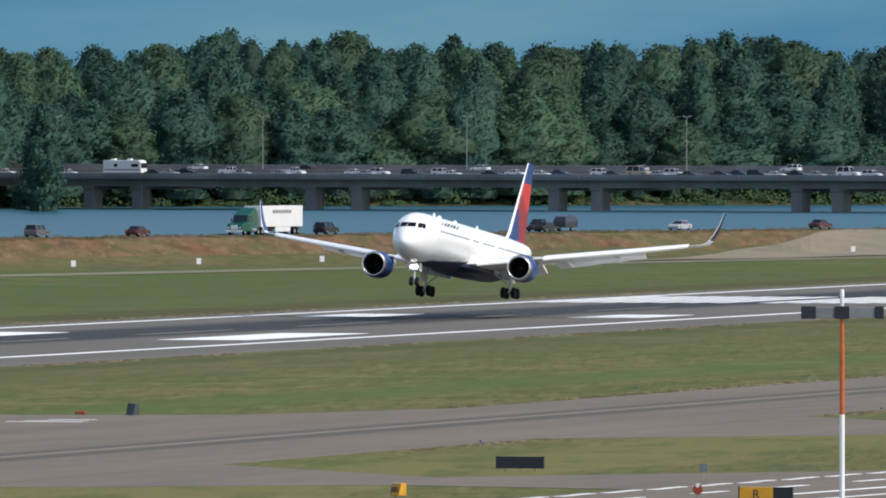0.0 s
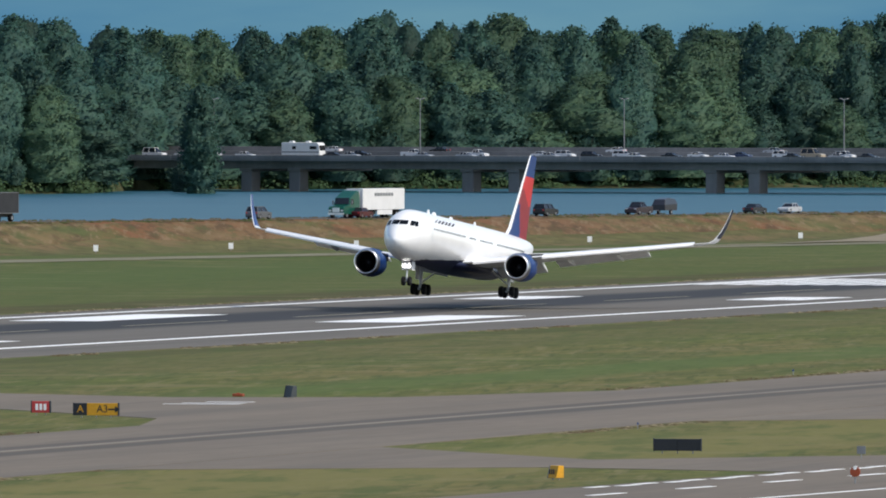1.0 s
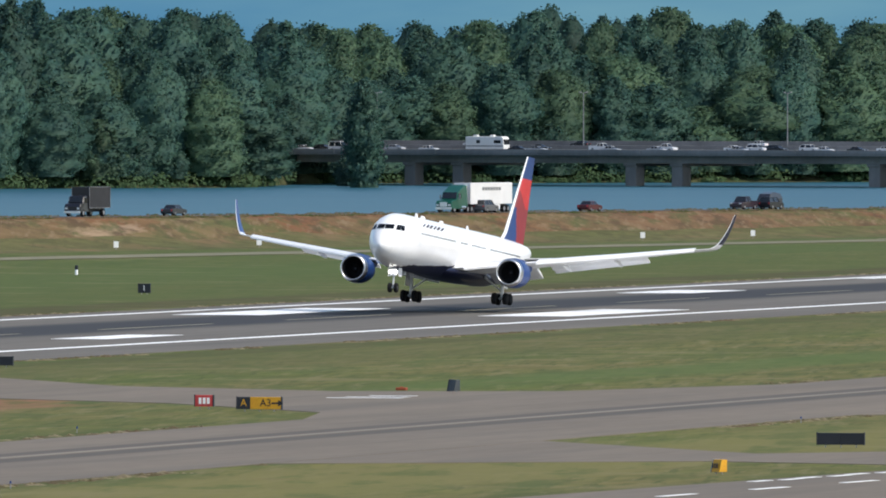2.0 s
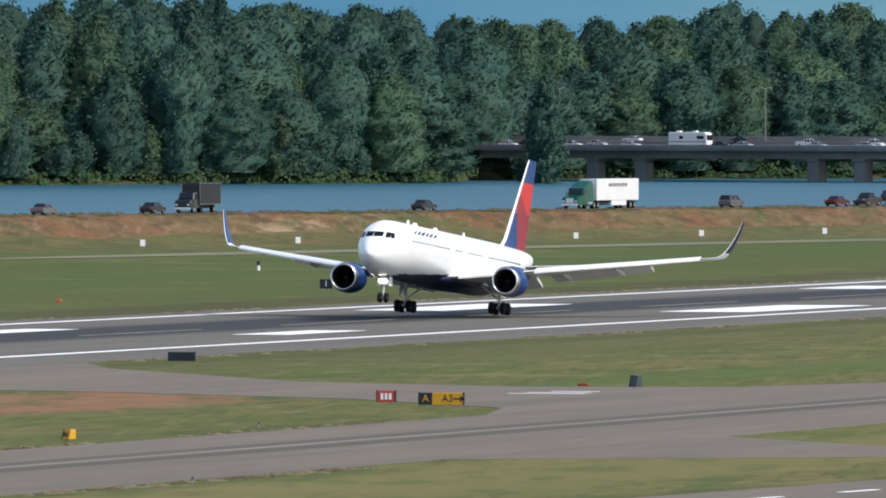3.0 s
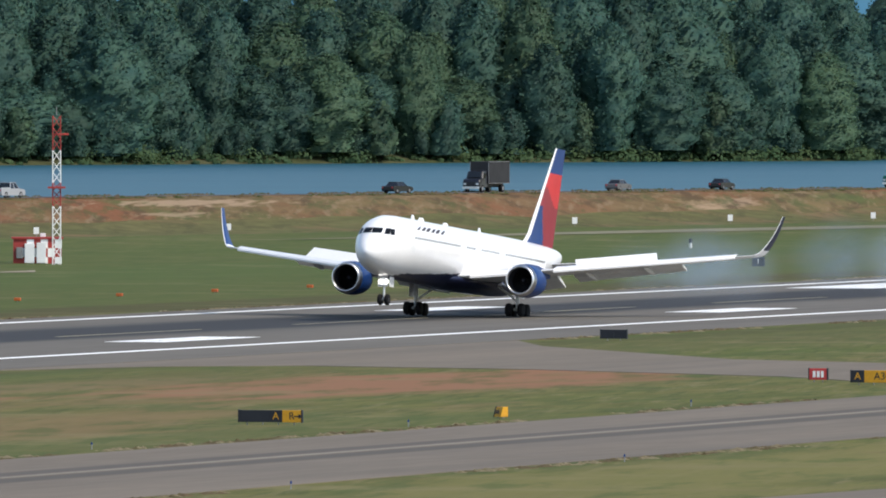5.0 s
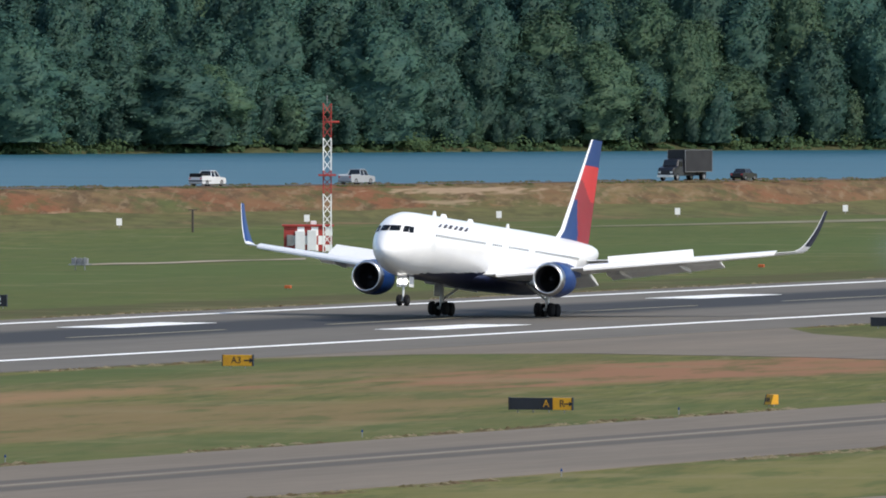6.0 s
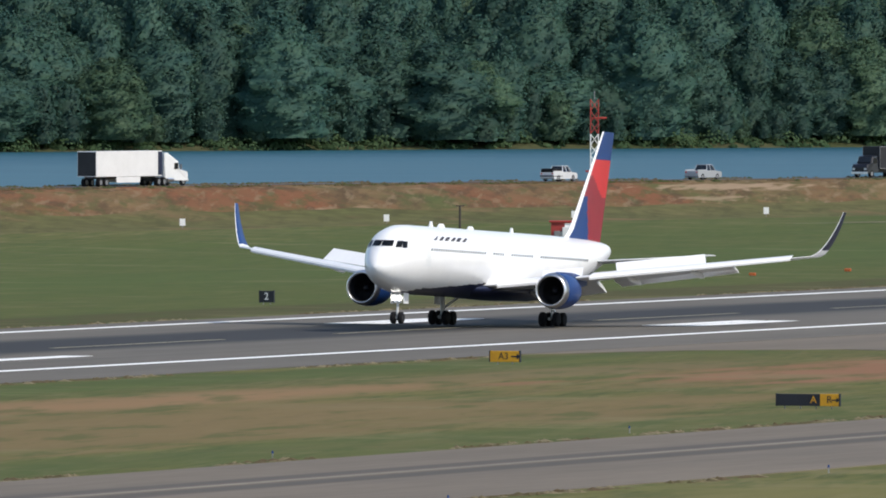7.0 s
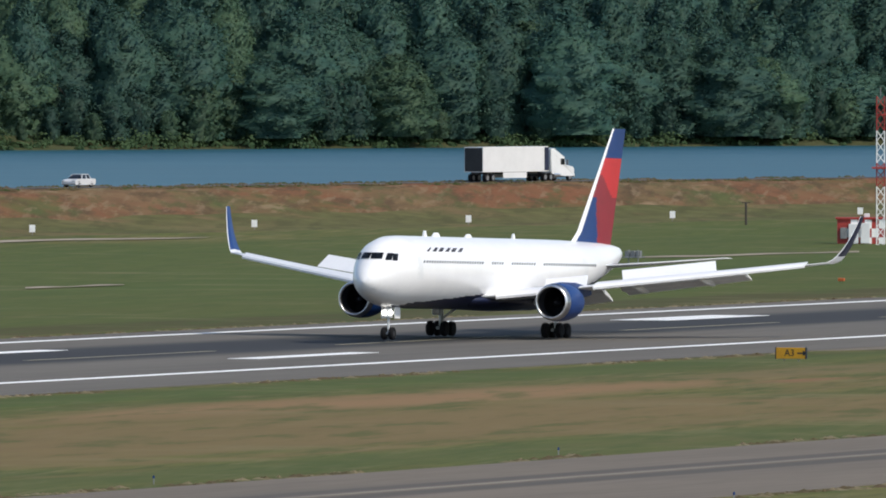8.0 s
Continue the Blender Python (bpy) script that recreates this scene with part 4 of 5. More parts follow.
def box_truck():
    t = thing("box_truck", "dark box truck with a black cargo box and grey frame edges", "truck")
    p = paint((.015, .017, .025))
    part("cargo_box", box(-4.9, 2.0, -1.25, 1.25, 1.1, 3.9, .03), BOXBLACK, t, "black cargo box")
    for y in (-1.27, 1.27):
        for z in (1.12, 3.86):
            part("box_rail", box(-4.92, 2.02, y - .03, y + .03, z - .03, z + .03), STEEL, t, "grey metal edge rail")
        for x in (-4.9, 2.0):
            part("box_rail", box(x - .03, x + .03, y - .03, y + .03, 1.1, 3.9), STEEL, t, "grey metal edge rail")
    part("cab", side_loft([(2.15, .7), (2.15, 2.7), (2.6, 2.8), (3.3, 2.65), (3.7, 1.85), (4.6, 1.65), (4.8, 1.3), (4.8, .6)], 1.15, .06, 1.9), p, t)
    part("windscreen", side_loft([(3.34, 2.58), (3.72, 1.9), (3.78, 1.92), (3.42, 2.6)], 1.05, .05, 2.0), GLASS, t)
    for s in (-1, 1):
        part("side_window", box(2.5, 3.3, s * 1.15 - .015, s * 1.15 + .015, 1.8, 2.45, .01), GLASS, t)
        part("headlight", box(4.68, 4.83, s * .85 - .18, s * .85 + .18, .95, 1.2, .03), CHROME, t)
        wheel_part(t, 3.7, s * 1.0, .48, .3)
        wheel_part(t, -3.0, s * .92, .48, .5)
    part("bumper", box(4.75, 4.9, -1.15, 1.15, .45, .75, .03), CHROME, t)
    part("chassis", box(-4.8, 4.0, -.45, .45, .6, 1.1), DARK, t)
    return t


def motorhome():
    t = thing("motorhome", "long white motorhome with dark windows", "motorhome")
    p = paint((.78, .78, .76))
    part("body", side_loft([(-5.2, .6), (-5.2, 3.3), (-4.9, 3.45), (4.6, 3.45), (5.1, 3.1), (5.3, 1.6), (5.3, .6)], 1.25, .02, 3.0), p, t)
    part("windscreen", box(5.12, 5.32, -1.1, 1.1, 1.6, 2.8, .03), GLASS, t)
    for s in (-1, 1):
        for x0, x1 in ((-2.2, -1.2), (2.6, 4.5)):
            part("window", box(x0, x1, s * 1.25 - .02, s * 1.25 + .02, 1.9, 2.6, .015), GLASS, t)
        part("side_stripe", box(-5.0, 5.1, s * 1.255 - .012, s * 1.255 + .012, 1.15, 1.4), GREY, t)
        for x in (-3.2, 3.4):
            wheel_part(t, x, s * 1.05, .46, .35)
    for x in (-3, 1.5):
        part("roof_unit", box(x - .5, x + .5, -.45, .45, 3.43, 3.8, .06), p, t)
    return t


def road_place(az, lane, back):
    """A pose on the levee road: nose towards smaller bearings (back False) or larger ones."""
    def q(a):
        return polar(a, road_range(a) + lane, road_height(a) + .05)
    d = (q(az - .02) - q(az + .02)) * (-1 if back else 1)
    m = pose(*q(az), 0, 0, math.degrees(math.atan2(d.y, d.x)))
    return m


MOVING = []   # thing, rows


def on_road(ob, u0, speed, back):
    """A vehicle on the levee road; u0 is where it is at the start, speed its drift per second."""
    rows = [(t, road_place(ray_az(u0 + speed * t), 1.9 if back else -1.9, back)) for t in range(0, 9)]
    ob.matrix_basis = rows[0][1]
    MOVING.append((ob, rows))


TOWED = (.03, .033, .045)
on_road(semi("green semi-truck pulling a white box trailer with side skirts", paint((.002, .075, .05)), 14.0, lettering=True), 468, -98.5, True)
on_road(semi("white semi-truck with a long white trailer", paint((.78, .79, .8)), 15.2, dark_front=True), -3616, 178, False)
on_road(box_truck(), -160, -127, True)
on_road(car("suv", (.10, .105, .12), "dark grey sports utility car on the levee road"), 66, 113, False)
on_road(car("sedan", (.075, .005, .011), "dark red car on the levee road"), 244, 116, False)
on_road(car("suv", (.012, .014, .02), "black sports utility car on the levee road"), 577, 110, False)
on_road(car("sedan", (.02, .022, .03), "dark car on the levee road"), 965, 92, False)
on_road(car("sedan", (.45, .47, .5), "silver car on the levee road"), 1203, -84, True)
on_road(car("sedan", (.08, .03, .035), "dark maroon car on the levee road"), 1452, 110, False)
on_road(car("sedan", (.018, .02, .024), "black car on the levee road"), -982, 121, False)
on_road(car("sedan", (.025, .03, .04), "dark blue car on the levee road"), -502, 121, False)
on_road(car("sedan", (.13, .13, .14), "grey car on the levee road"), -1190, 126, False)
on_road(car("sedan", (.014, .015, .018), "black car on the levee road"), -1621, 134, False)
on_road(car("pickup", (.65, .66, .68), "white pickup truck with a dark loaded bed", load=True), -2660, 149, False)
on_road(car("pickup", (.36, .38, .41), "silver pickup truck on the levee road"), -2345, 140.5, False)
on_road(car("sedan", (.68, .68, .69), "white car on the levee road"), -1493, -185, True)
pk = car("pickup", (.03, .018, .028), "dark maroon pickup truck on the levee road")
on_road(pk, 955, -103, True)


def cargo_trailer():
    t = thing("trailer", "dark round-backed trailer behind a pickup truck", "trailer")
    prof = [(-2.1, .6), (-2.25, 1.6), (-1.8, 2.25), (0, 2.45), (1.5, 2.2), (2.0, 1.4), (2.0, .6)]
    part("body", side_loft(prof, 1.05, .15, 1.6), paint(TOWED), t)
    part("drawbar", tube((2.0, 0, .6), (3.1, 0, .55), .06), STEEL, t)
    for s in (-1, 1):
        wheel_part(t, -.1, s * .98, .36)
    return t


on_road(cargo_trailer(), 1000, -103, True)


def on_bridge(ob, u0, speed, lane):
    rows = []
    for t in (0, 4, 8):
        rows.append((t, BMAT @ pose(along_bridge(u0 + speed * t, lane), lane, DECK + FALL * lane, 0, 0, 0 if speed > 0 else 180)))
    ob.matrix_basis = rows[0][1]
    MOVING.append((ob, rows))


on_bridge(motorhome(), 221, 37, 6)
W_, D_, B_, S_, T_ = (.7, .7, .71), (.02, .022, .026), (.03, .05, .11), (.42, .43, .45), (.4, .33, .24)
templates = {}
for u0, sp, lane, style, col in ((120, 36, 3, "sedan", W_), (274, 38, 4, "sedan", D_), (300, 42, 3, "sedan", S_), (330, 30, 10, "sedan", D_), (408, 44, 9, "pickup", W_), (428, 43, 3, "sedan", S_),
                                 (497, 49, 3, "sedan", S_), (520, 45, 8, "pickup", W_), (628, 52, 8, "sedan", W_), (648, 46, 3, "sedan", S_), (672, 50, 7, "suv", W_),
                                 (728, 40, 4, "suv", D_), (782, 42, 7, "suv", W_), (800, 46, 3, "sedan", W_), (870, 40, 4, "sedan", D_), (912, 45, 7, "sedan", W_), (957, 47, 3, "sedan", W_),
                                 (990, 44, 8, "sedan", B_), (1064, 43, 8, "suv", W_), (1085, 40, 3, "sedan", D_), (1130, 30, 8, "van", T_), (1165, 41, 4, "sedan", S_), (1193, 24, 7, "suv", W_), (1220, 38, 3, "sedan", D_),
                                 (1275, 40, 4, "sedan", D_), (1307, 42, 8, "sedan", B_), (1340, 40, 4, "suv", D_), (1373, 45, 3, "sedan", W_), (1410, 41, 8, "sedan", D_), (1445, 44, 3, "sedan", S_), (1502, 38, 8, "van", W_),
                                 (1543, 44, 4, "suv", W_), (60, 36, 8, "sedan", S_), (10, 38, 4, "sedan", W_), (-45, 40, 4, "van", W_), (-75, 40, 8, "sedan", D_), (-110, 40, 4, "sedan", W_),
                                 (850, -38, 28, "sedan", W_), (1130, -40, 28, "sedan", S_), (540, -40, 28, "sedan", D_), (1400, -38, 28, "suv", W_), (350, -40, 28, "sedan", W_)):
    key = (style, col)
    if key not in templates:
        word = {W_: "white", D_: "black", B_: "dark blue", S_: "silver", T_: "tan"}[col]
        templates[key] = ob = car(style, col, word + " " + {"sedan": "car", "suv": "sports utility car", "pickup": "pickup truck", "van": "van"}[style] + " in slow traffic on the bridge", "cars on the bridge")
    else:
        ob = copy_thing(templates[key], pose(0, 0, 0))
    on_bridge(ob, u0, sp, lane)


# ---- airfield signs and fixtures ----
def letters(text, size, mat, parent, at):
    cu = bpy.data.curves.new("lettering", "FONT")
    cu.body, cu.size, cu.extrude, cu.align_x, cu.align_y = text, size, .004, "CENTER", "CENTER"
    tmp = bpy.data.objects.new("lettering", cu)
    scene.collection.objects.link(tmp)
    bpy.context.view_layer.update()
    me = bpy.data.meshes.new_from_object(tmp)
    bpy.data.objects.remove(tmp)
    me.materials.clear()
    me.materials.append(mat)
    ob = new("lettering", me)
    ob.parent, ob.matrix_basis = parent, at
    return ob


FACE = pose(-.14, 0, 0, 90, 0, -90)   # lettering upright on a face that looks along -x


def sign(name, label, x, y, panels, h, z=.18, depth=.24, turn=0.0, category="airfield sign"):
    """A low box sign on stub legs; panels from its left: (width, paint, text, text paint)."""
    s = thing(name, label, category, pose(x, y, .0, 0, 0, turn))
    w = sum(p[0] for p in panels)
    left = w / 2
    for i, (pw, m, text, tm) in enumerate(panels):
        bm = box(-depth / 2, depth / 2, left - pw + .004, left - .004, z, z + h, .02)
        pn = part("panel", bm, m, s)
        if text:
            letters(text, h * .85, tm, s, pose(-depth / 2 - .008, left - pw / 2, z + h * .5, 90, 0, -90))
        left -= pw
    part("end_cap", box(-depth / 2 - .02, depth / 2 + .02, -w / 2 - .06, -w / 2, z - .02, z + h + .03, .01), BLACK, s)
    part("end_cap", box(-depth / 2 - .02, depth / 2 + .02, w / 2, w / 2 + .06, z - .02, z + h + .03, .01), BLACK, s)
    for k in range(max(2, int(w))):
        yy = -w / 2 + w * (k + .5) / max(2, int(w))
        part("leg", tube((0, yy, 0), (0, yy, z + .02), .04), STEEL, s)
    return s


def arrow(parent, y, z, size, mat, depth=.24):
    bm = bmesh.new()
    add_box(bm, -.006, .0, -size * .5, size * .3, z - size * .07, z + size * .07)
    vs = [bm.verts.new((-.007, yy, zz)) for yy, zz in ((-size * .75, z), (-size * .3, z + size * .28), (-size * .3, z - size * .28))]
    bm.faces.new(vs)
    part("arrow", bm, mat, parent, at=pose(-depth / 2 - .004, y, 0))


s = sign("taxiway_sign", "black and yellow taxiway sign reading A and A3 with arrow", 1085, 319, [(.95, BLACK, "A", AMBER), (2.25, AMBER, "A3", BLACK)], .85)
s.children[-1].name = "leg"
arrow(s, -1.15, .6, .8, BLACK)
s = sign("runway_sign", "red mandatory sign with white lettering beside the taxiway", 1093, 325.4, [(1.3, SIGN_RED, "", None)], .8)
for k in range(3):
    part("lettering_bar", box(-.14, -.122, -.42 + k * .3, -.22 + k * .3, .35, .8), PAINT, s, "white lettering, as plain bars")
sign("sign_back", "black back of a long airfield sign in the grass", 991, 253.1, [(1.5, BLACK, "", None), (1.5, BLACK, "", None)], .75)
sign("sign_back", "black back of an airfield sign beside the runway", 1242, 386.9, [(1.1, BLACK, "", None), (1.05, BLACK, "", None)], .72)
s = sign("taxiway_sign", "long black sign with A and yellow arrow panel", 959, 321.2, [(2.0, BLACK, "", None), (.85, BLACK, "A", AMBER), (1.25, AMBER, "R", BLACK)], .75)
arrow(s, -1.72, .55, .55, BLACK)
s = sign("taxiway_sign", "yellow taxiway sign reading A3 with arrow", 1079, 384.0, [(2.2, AMBER, "A3 ", BLACK)], .78)
arrow(s, -.7, .57, .7, BLACK)
sign("distance_sign", "black distance sign with a white figure 2", 1308, 487.3, [(1.25, BLACK, "2", PAINT)], 1.0)
sign("distance_sign", "black distance sign with a white figure 1", 1656, 499.7, [(1.25, BLACK, "1", PAINT)], 1.0)
s = sign("taxiway_sign", "yellow and black taxiway sign beside the second taxiway", 911, 218, [(2.0, AMBER, "R", BLACK), (1.1, BLACK, "", None)], .9)


CABINET = material("dark_green_grey_metal", (0.055, 0.065, 0.07), 0.55, 0, (0.04, 0.048, 0.052), 1.0)


def wedge_sign(name, label, x, y, w, h, face, side_mat, turn, text=False):
    """A small sign turned so that its dark end shows beside its face."""
    s = thing(name, label, "airfield sign", pose(x, y, 0, 0, 0, turn))
    part("panel", box(-.3, .3, -w / 2, w / 2, .12, h, .02, (.2, .0, 0, 0)), face, s)
    part("end_panel", box(-.33, .33, w / 2 + .005, w / 2 + .05, .1, h + .03, .01, (.2, 0, 0, 0)), side_mat, s)
    for yy in (-w * .35, w * .35):
        part("leg", tube((0, yy, 0), (0, yy, .14), .05), STEEL, s)
    if text:
        for k in range(3):
            part("lettering_bar", box(-.325, -.30, -w * .3 + k * w * .25, -w * .3 + k * w * .25 + w * .14, h * .4, h * .75), BLACK, s, "dark lettering, as plain bars")
    return s


# the cabinet's black end panel paints the shade on its left side
wedge_sign("electrical_cabinet", "dark grey sloping metal cabinet at the taxiway edge", 1154, 324.3, .75, .95, CABINET, BLACK, -32)
wedge_sign("taxiway_sign", "small yellow sign with grey end at the grass edge", 924, 243.4, .75, .85, AMBER, GREY, -35, True)
wedge_sign("taxiway_sign", "small black and yellow sign in the grass", 980, 312.8, .7, .75, AMBER, BLACK, -35, True)

# a rusty valve cover and small markers
v = thing("ground_hatch", "rusty red iron hatch box in the grass", "hatch", pose(1161, 330.3, 0))
part("cover", box(-.3, .3, -.4, .4, .0, .22, .05), RUST, v)
part("handle", tube((0, -.12, .24), (0, .12, .24), .04), RUST, v)
mk = None
for u in (1510, 1138, 765, 570, 352, 130, -109, -362, -637, -934, -1250, -1590, -1922, -2283, -2662, -3055):
    az = ray_az(u)
    m = Matrix.Translation(polar(az, road_range(az) - 64, land_height(az, -64))) @ pose(0, 0, 0, 0, 0, az)
    if mk is None:
        mk = thing("marker_board", "small white marker board on a short post", "marker", m, "white markers along the levee")
        part("board", box(-.03, .03, -.32, .32, .3, 1.1, .01), PAINT, mk)
        part("post", tube((.05, 0, 0), (.05, 0, 1.0), .04), STEEL, mk)
    else:
        copy_thing(mk, m)
ol = None
for x in (1416, 1445, 1473, 1502, 1531, 1560):
    m = pose(x, 499, 0)
    if ol is None:
        ol = thing("edge_marker", "small orange marker in the grass beside the runway", "marker", m, "orange markers")
        part("cap", box(-.2, .2, -.3, .3, .08, .36, .05), ORANGE, ol)
        part("stake", tube((0, 0, 0), (0, 0, .1), .06), STEEL, ol)
    else:
        copy_thing(ol, m)
bl = None
for x in list(range(760, 1340, 60)):
    for y in (273.5, 311.5):
        if y > 300 and 1050 < x < 1200 or y < 300 and (930 < x < 1010 or 1080 < x < 1170):
            continue
        m = pose(x + (17 if y > 300 else 0), y, 0)
        if bl is None:
            bl = thing("edge_light", "small stake light at the taxiway edge", "edge light", m, "taxiway edge lights")
            part("stem", tube((0, 0, 0), (0, 0, .32), .03), STEEL, bl)
            part("lens", tube((0, 0, .3), (0, 0, .45), .07, .04, 8), BLUE, bl)
        else:
            copy_thing(bl, m)


# ---- mast with its hut ----
def build_mast():
    b = polar(ray_az(-1554), 1740)
    m = thing("antenna_mast", "red and white lattice antenna mast beside a hut", "mast", pose(b.x, b.y, 0, 0, 0, 20))
    Hm, w = 16.2, .42
    for k, (z0, z1) in enumerate(((0, 3.2), (3.2, 6.5), (6.5, 9.0), (9.0, 12.5), (12.5, 16.2))):
        red = k in (2, 4)
        bm = bmesh.new()
        for sx in (-1, 1):
            for sy in (-1, 1):
                add_tube(bm, (sx * w, sy * w, z0), (sx * w, sy * w, z1), .07, .07, 6)
        steps = 3
        for i in range(steps):
            a, c = z0 + (z1 - z0) * i / steps, z0 + (z1 - z0) * (i + 1) / steps
            for sx in (-1, 1):
                add_tube(bm, (sx * w, -w, a), (sx * w, w, c), .045, .045, 5)
                add_tube(bm, (sx * w, w, a), (sx * w, -w, c), .045, .045, 5)
                add_tube(bm, (-w, sx * w, a), (w, sx * w, c), .045, .045, 5)
                add_tube(bm, (w, sx * w, a), (-w, sx * w, c), .045, .045, 5)
        part("lattice_section", bm, RUST_RED if red else PAINT, m, "red lattice section" if red else "white lattice section")
    part("platform", box(-.95, .95, -.95, .95, 8.4, 8.6), RUST_RED, m)
    part("side_arm", tube((0, .3, 14.2), (0, -1.3, 14.2), .12), RUST_RED, m)
    part("antenna", tube((0, 0, Hm), (0, 0, Hm + .9), .05), STEEL, m)
    c = polar(ray_az(-1588), 1748)
    h = thing("equipment_hut", "small flat-roofed hut in a red and white chequer", "hut", pose(c.x, c.y, 0, 0, 0, 20))
    part("wall", box(-1.6, 1.6, -2.6, 2.6, 0, 2.9), RUST_RED, h, "dark red hut wall")
    for i in range(6):
        for j in range(3):
            if (i + j) % 2 == 0:
                part("painted_panel", box(-1.63, -1.605, -2.6 + i * .75, -2.6 + (i + 1) * .75, j * .95, (j + 1) * .95), PAINT, h, "white chequer panel")
    for y0, y1, z1 in ((-.9, .1, 2.5), (.35, 1.4, 2.4)):
        part("cabinet", box(-2.1, -1.64, y0, y1, .3, z1, .04), WING, h, "pale grey equipment cabinet")
    part("roof", box(-1.8, 1.8, -2.8, 2.8, 2.9, 3.1, .04), RUST_RED, h)
    part("roof_vent", box(-.4, .4, -.9, -.3, 3.1, 3.5, .05), WING, h)
    part("cooling_unit", box(-2.0, -1.65, 1.6, 2.3, .8, 2.0, .05), GREY, h)


RUST_RED = material("signal_red_paint", (0.42, 0.045, 0.035), 0.6, 0, (0.33, 0.04, 0.035), 0.6)
build_mast()

# the near wind and light pole
pp = thing("light_pole", "orange and white pole with a crossbar of dark boxes", "pole", pose(906, 212.3, 0, 0, .4, 13))
for k, (z0, z1, m) in enumerate(((0, 5.4, PAINT), (5.4, 9.4, ORANGE), (9.4, 11.3, ORANGE), (11.3, 12.3, WING))):
    part("pole_section", tube((0, 0, z0), (0, 0, z1), .15 if k < 2 else .12), m, pp)
part("crossbar", box(-.12, .12, -2.35, 2.3, 10.95, 11.55, .03), GREY, pp, "grey crossbar")
for y0, y1 in ((1.5, 2.36), (-.42, .42), (-2.4, -1.9)):
    part("lamp_box", box(-.2, .2, y0, y1, 10.9, 11.62, .04), BLACK, pp, "black lamp box")
part("beacon", tube((0, 0, 12.2), (0, 0, 12.6), .14, .1), WHITE, pp)
for k in range(14):
    part("step_peg", tube((0, -.1, .8 + k * .72), (0, -.42, .8 + k * .72), .025, .025, 6), STEEL, pp)

# a round-headed marker and a small grey board near the second taxiway
rm = thing("taxiway_marker", "round dark red marker head on a short post", "marker", pose(919, 224, 0))
part("post", tube((0, 0, 0), (0, 0, .5), .06), STEEL, rm)
part("head", tube((-.08, 0, .72), (.08, 0, .72), .3, .3, 18), RUST, rm)
part("cap", tube((-.09, 0, .95), (.09, 0, .95), .12, .12, 12), PAINT, rm)
gb = thing("small_sign", "small weathered grey board on a post", "sign", pose(978, 238, 0))
part("post", tube((0, 0, 0), (0, 0, .6), .03), STEEL, gb)
part("board", box(-.03, .03, -.28, .28, .35, .85, .02), GREY, gb)

# small instruments in the far grass
jk = thing("instrument_cart", "low grey instrument frame in the grass", "equipment", pose(1517, 556.6, .1))
part("frame", add_tube(add_tube(box(-.9, .9, -.9, .9, .5, .62), (-.8, -.8, 0), (-.8, -.8, 1.3), .06), (.8, .8, 0), (.8, .8, 1.3), .06), STEEL, jk)
for y in (-.6, 0, .6):
    part("unit", box(-.3, .3, y - .22, y + .22, .62, 1.2, .04), GREY, jk)
az = ray_az(-1792)
ps = thing("wooden_post", "brown wooden post with a small crossbar", "post", Matrix.Translation(polar(az, road_range(az) - 95, land_height(az, -95))) @ pose(0, 0, 0, 0, 0, az))
part("shaft", tube((0, 0, 0), (0, 0, 2.6), .14), BARK, ps)
part("crossbar", box(-.06, .06, -.5, .5, 2.5, 2.62), BARK, ps)
xs = thing("marker_post", "short black and white post in the grass", "post", pose(1801, 551.7, .2))
part("shaft", tube((0, 0, 0), (0, 0, .6), .18), PAINT, xs)
part("top", tube((0, 0, .6), (0, 0, 1.1), .2), BLACK, xs)


# ---- trees ----
def soft_mesh(name, verts, faces, normals, mats, index=None):
    """A mesh whose shading follows the given normals."""
    me = bpy.data.meshes.new(name)
    me.from_pydata(verts, [], faces)
    for m in (mats if isinstance(mats, (list, tuple)) else [mats]):
        me.materials.append(m)
    me.polygons.foreach_set("use_smooth", [True] * len(me.polygons))
    if index:
        me.polygons.foreach_set("material_index", index)
    me.normals_split_custom_set_from_vertices(normals)
    return me


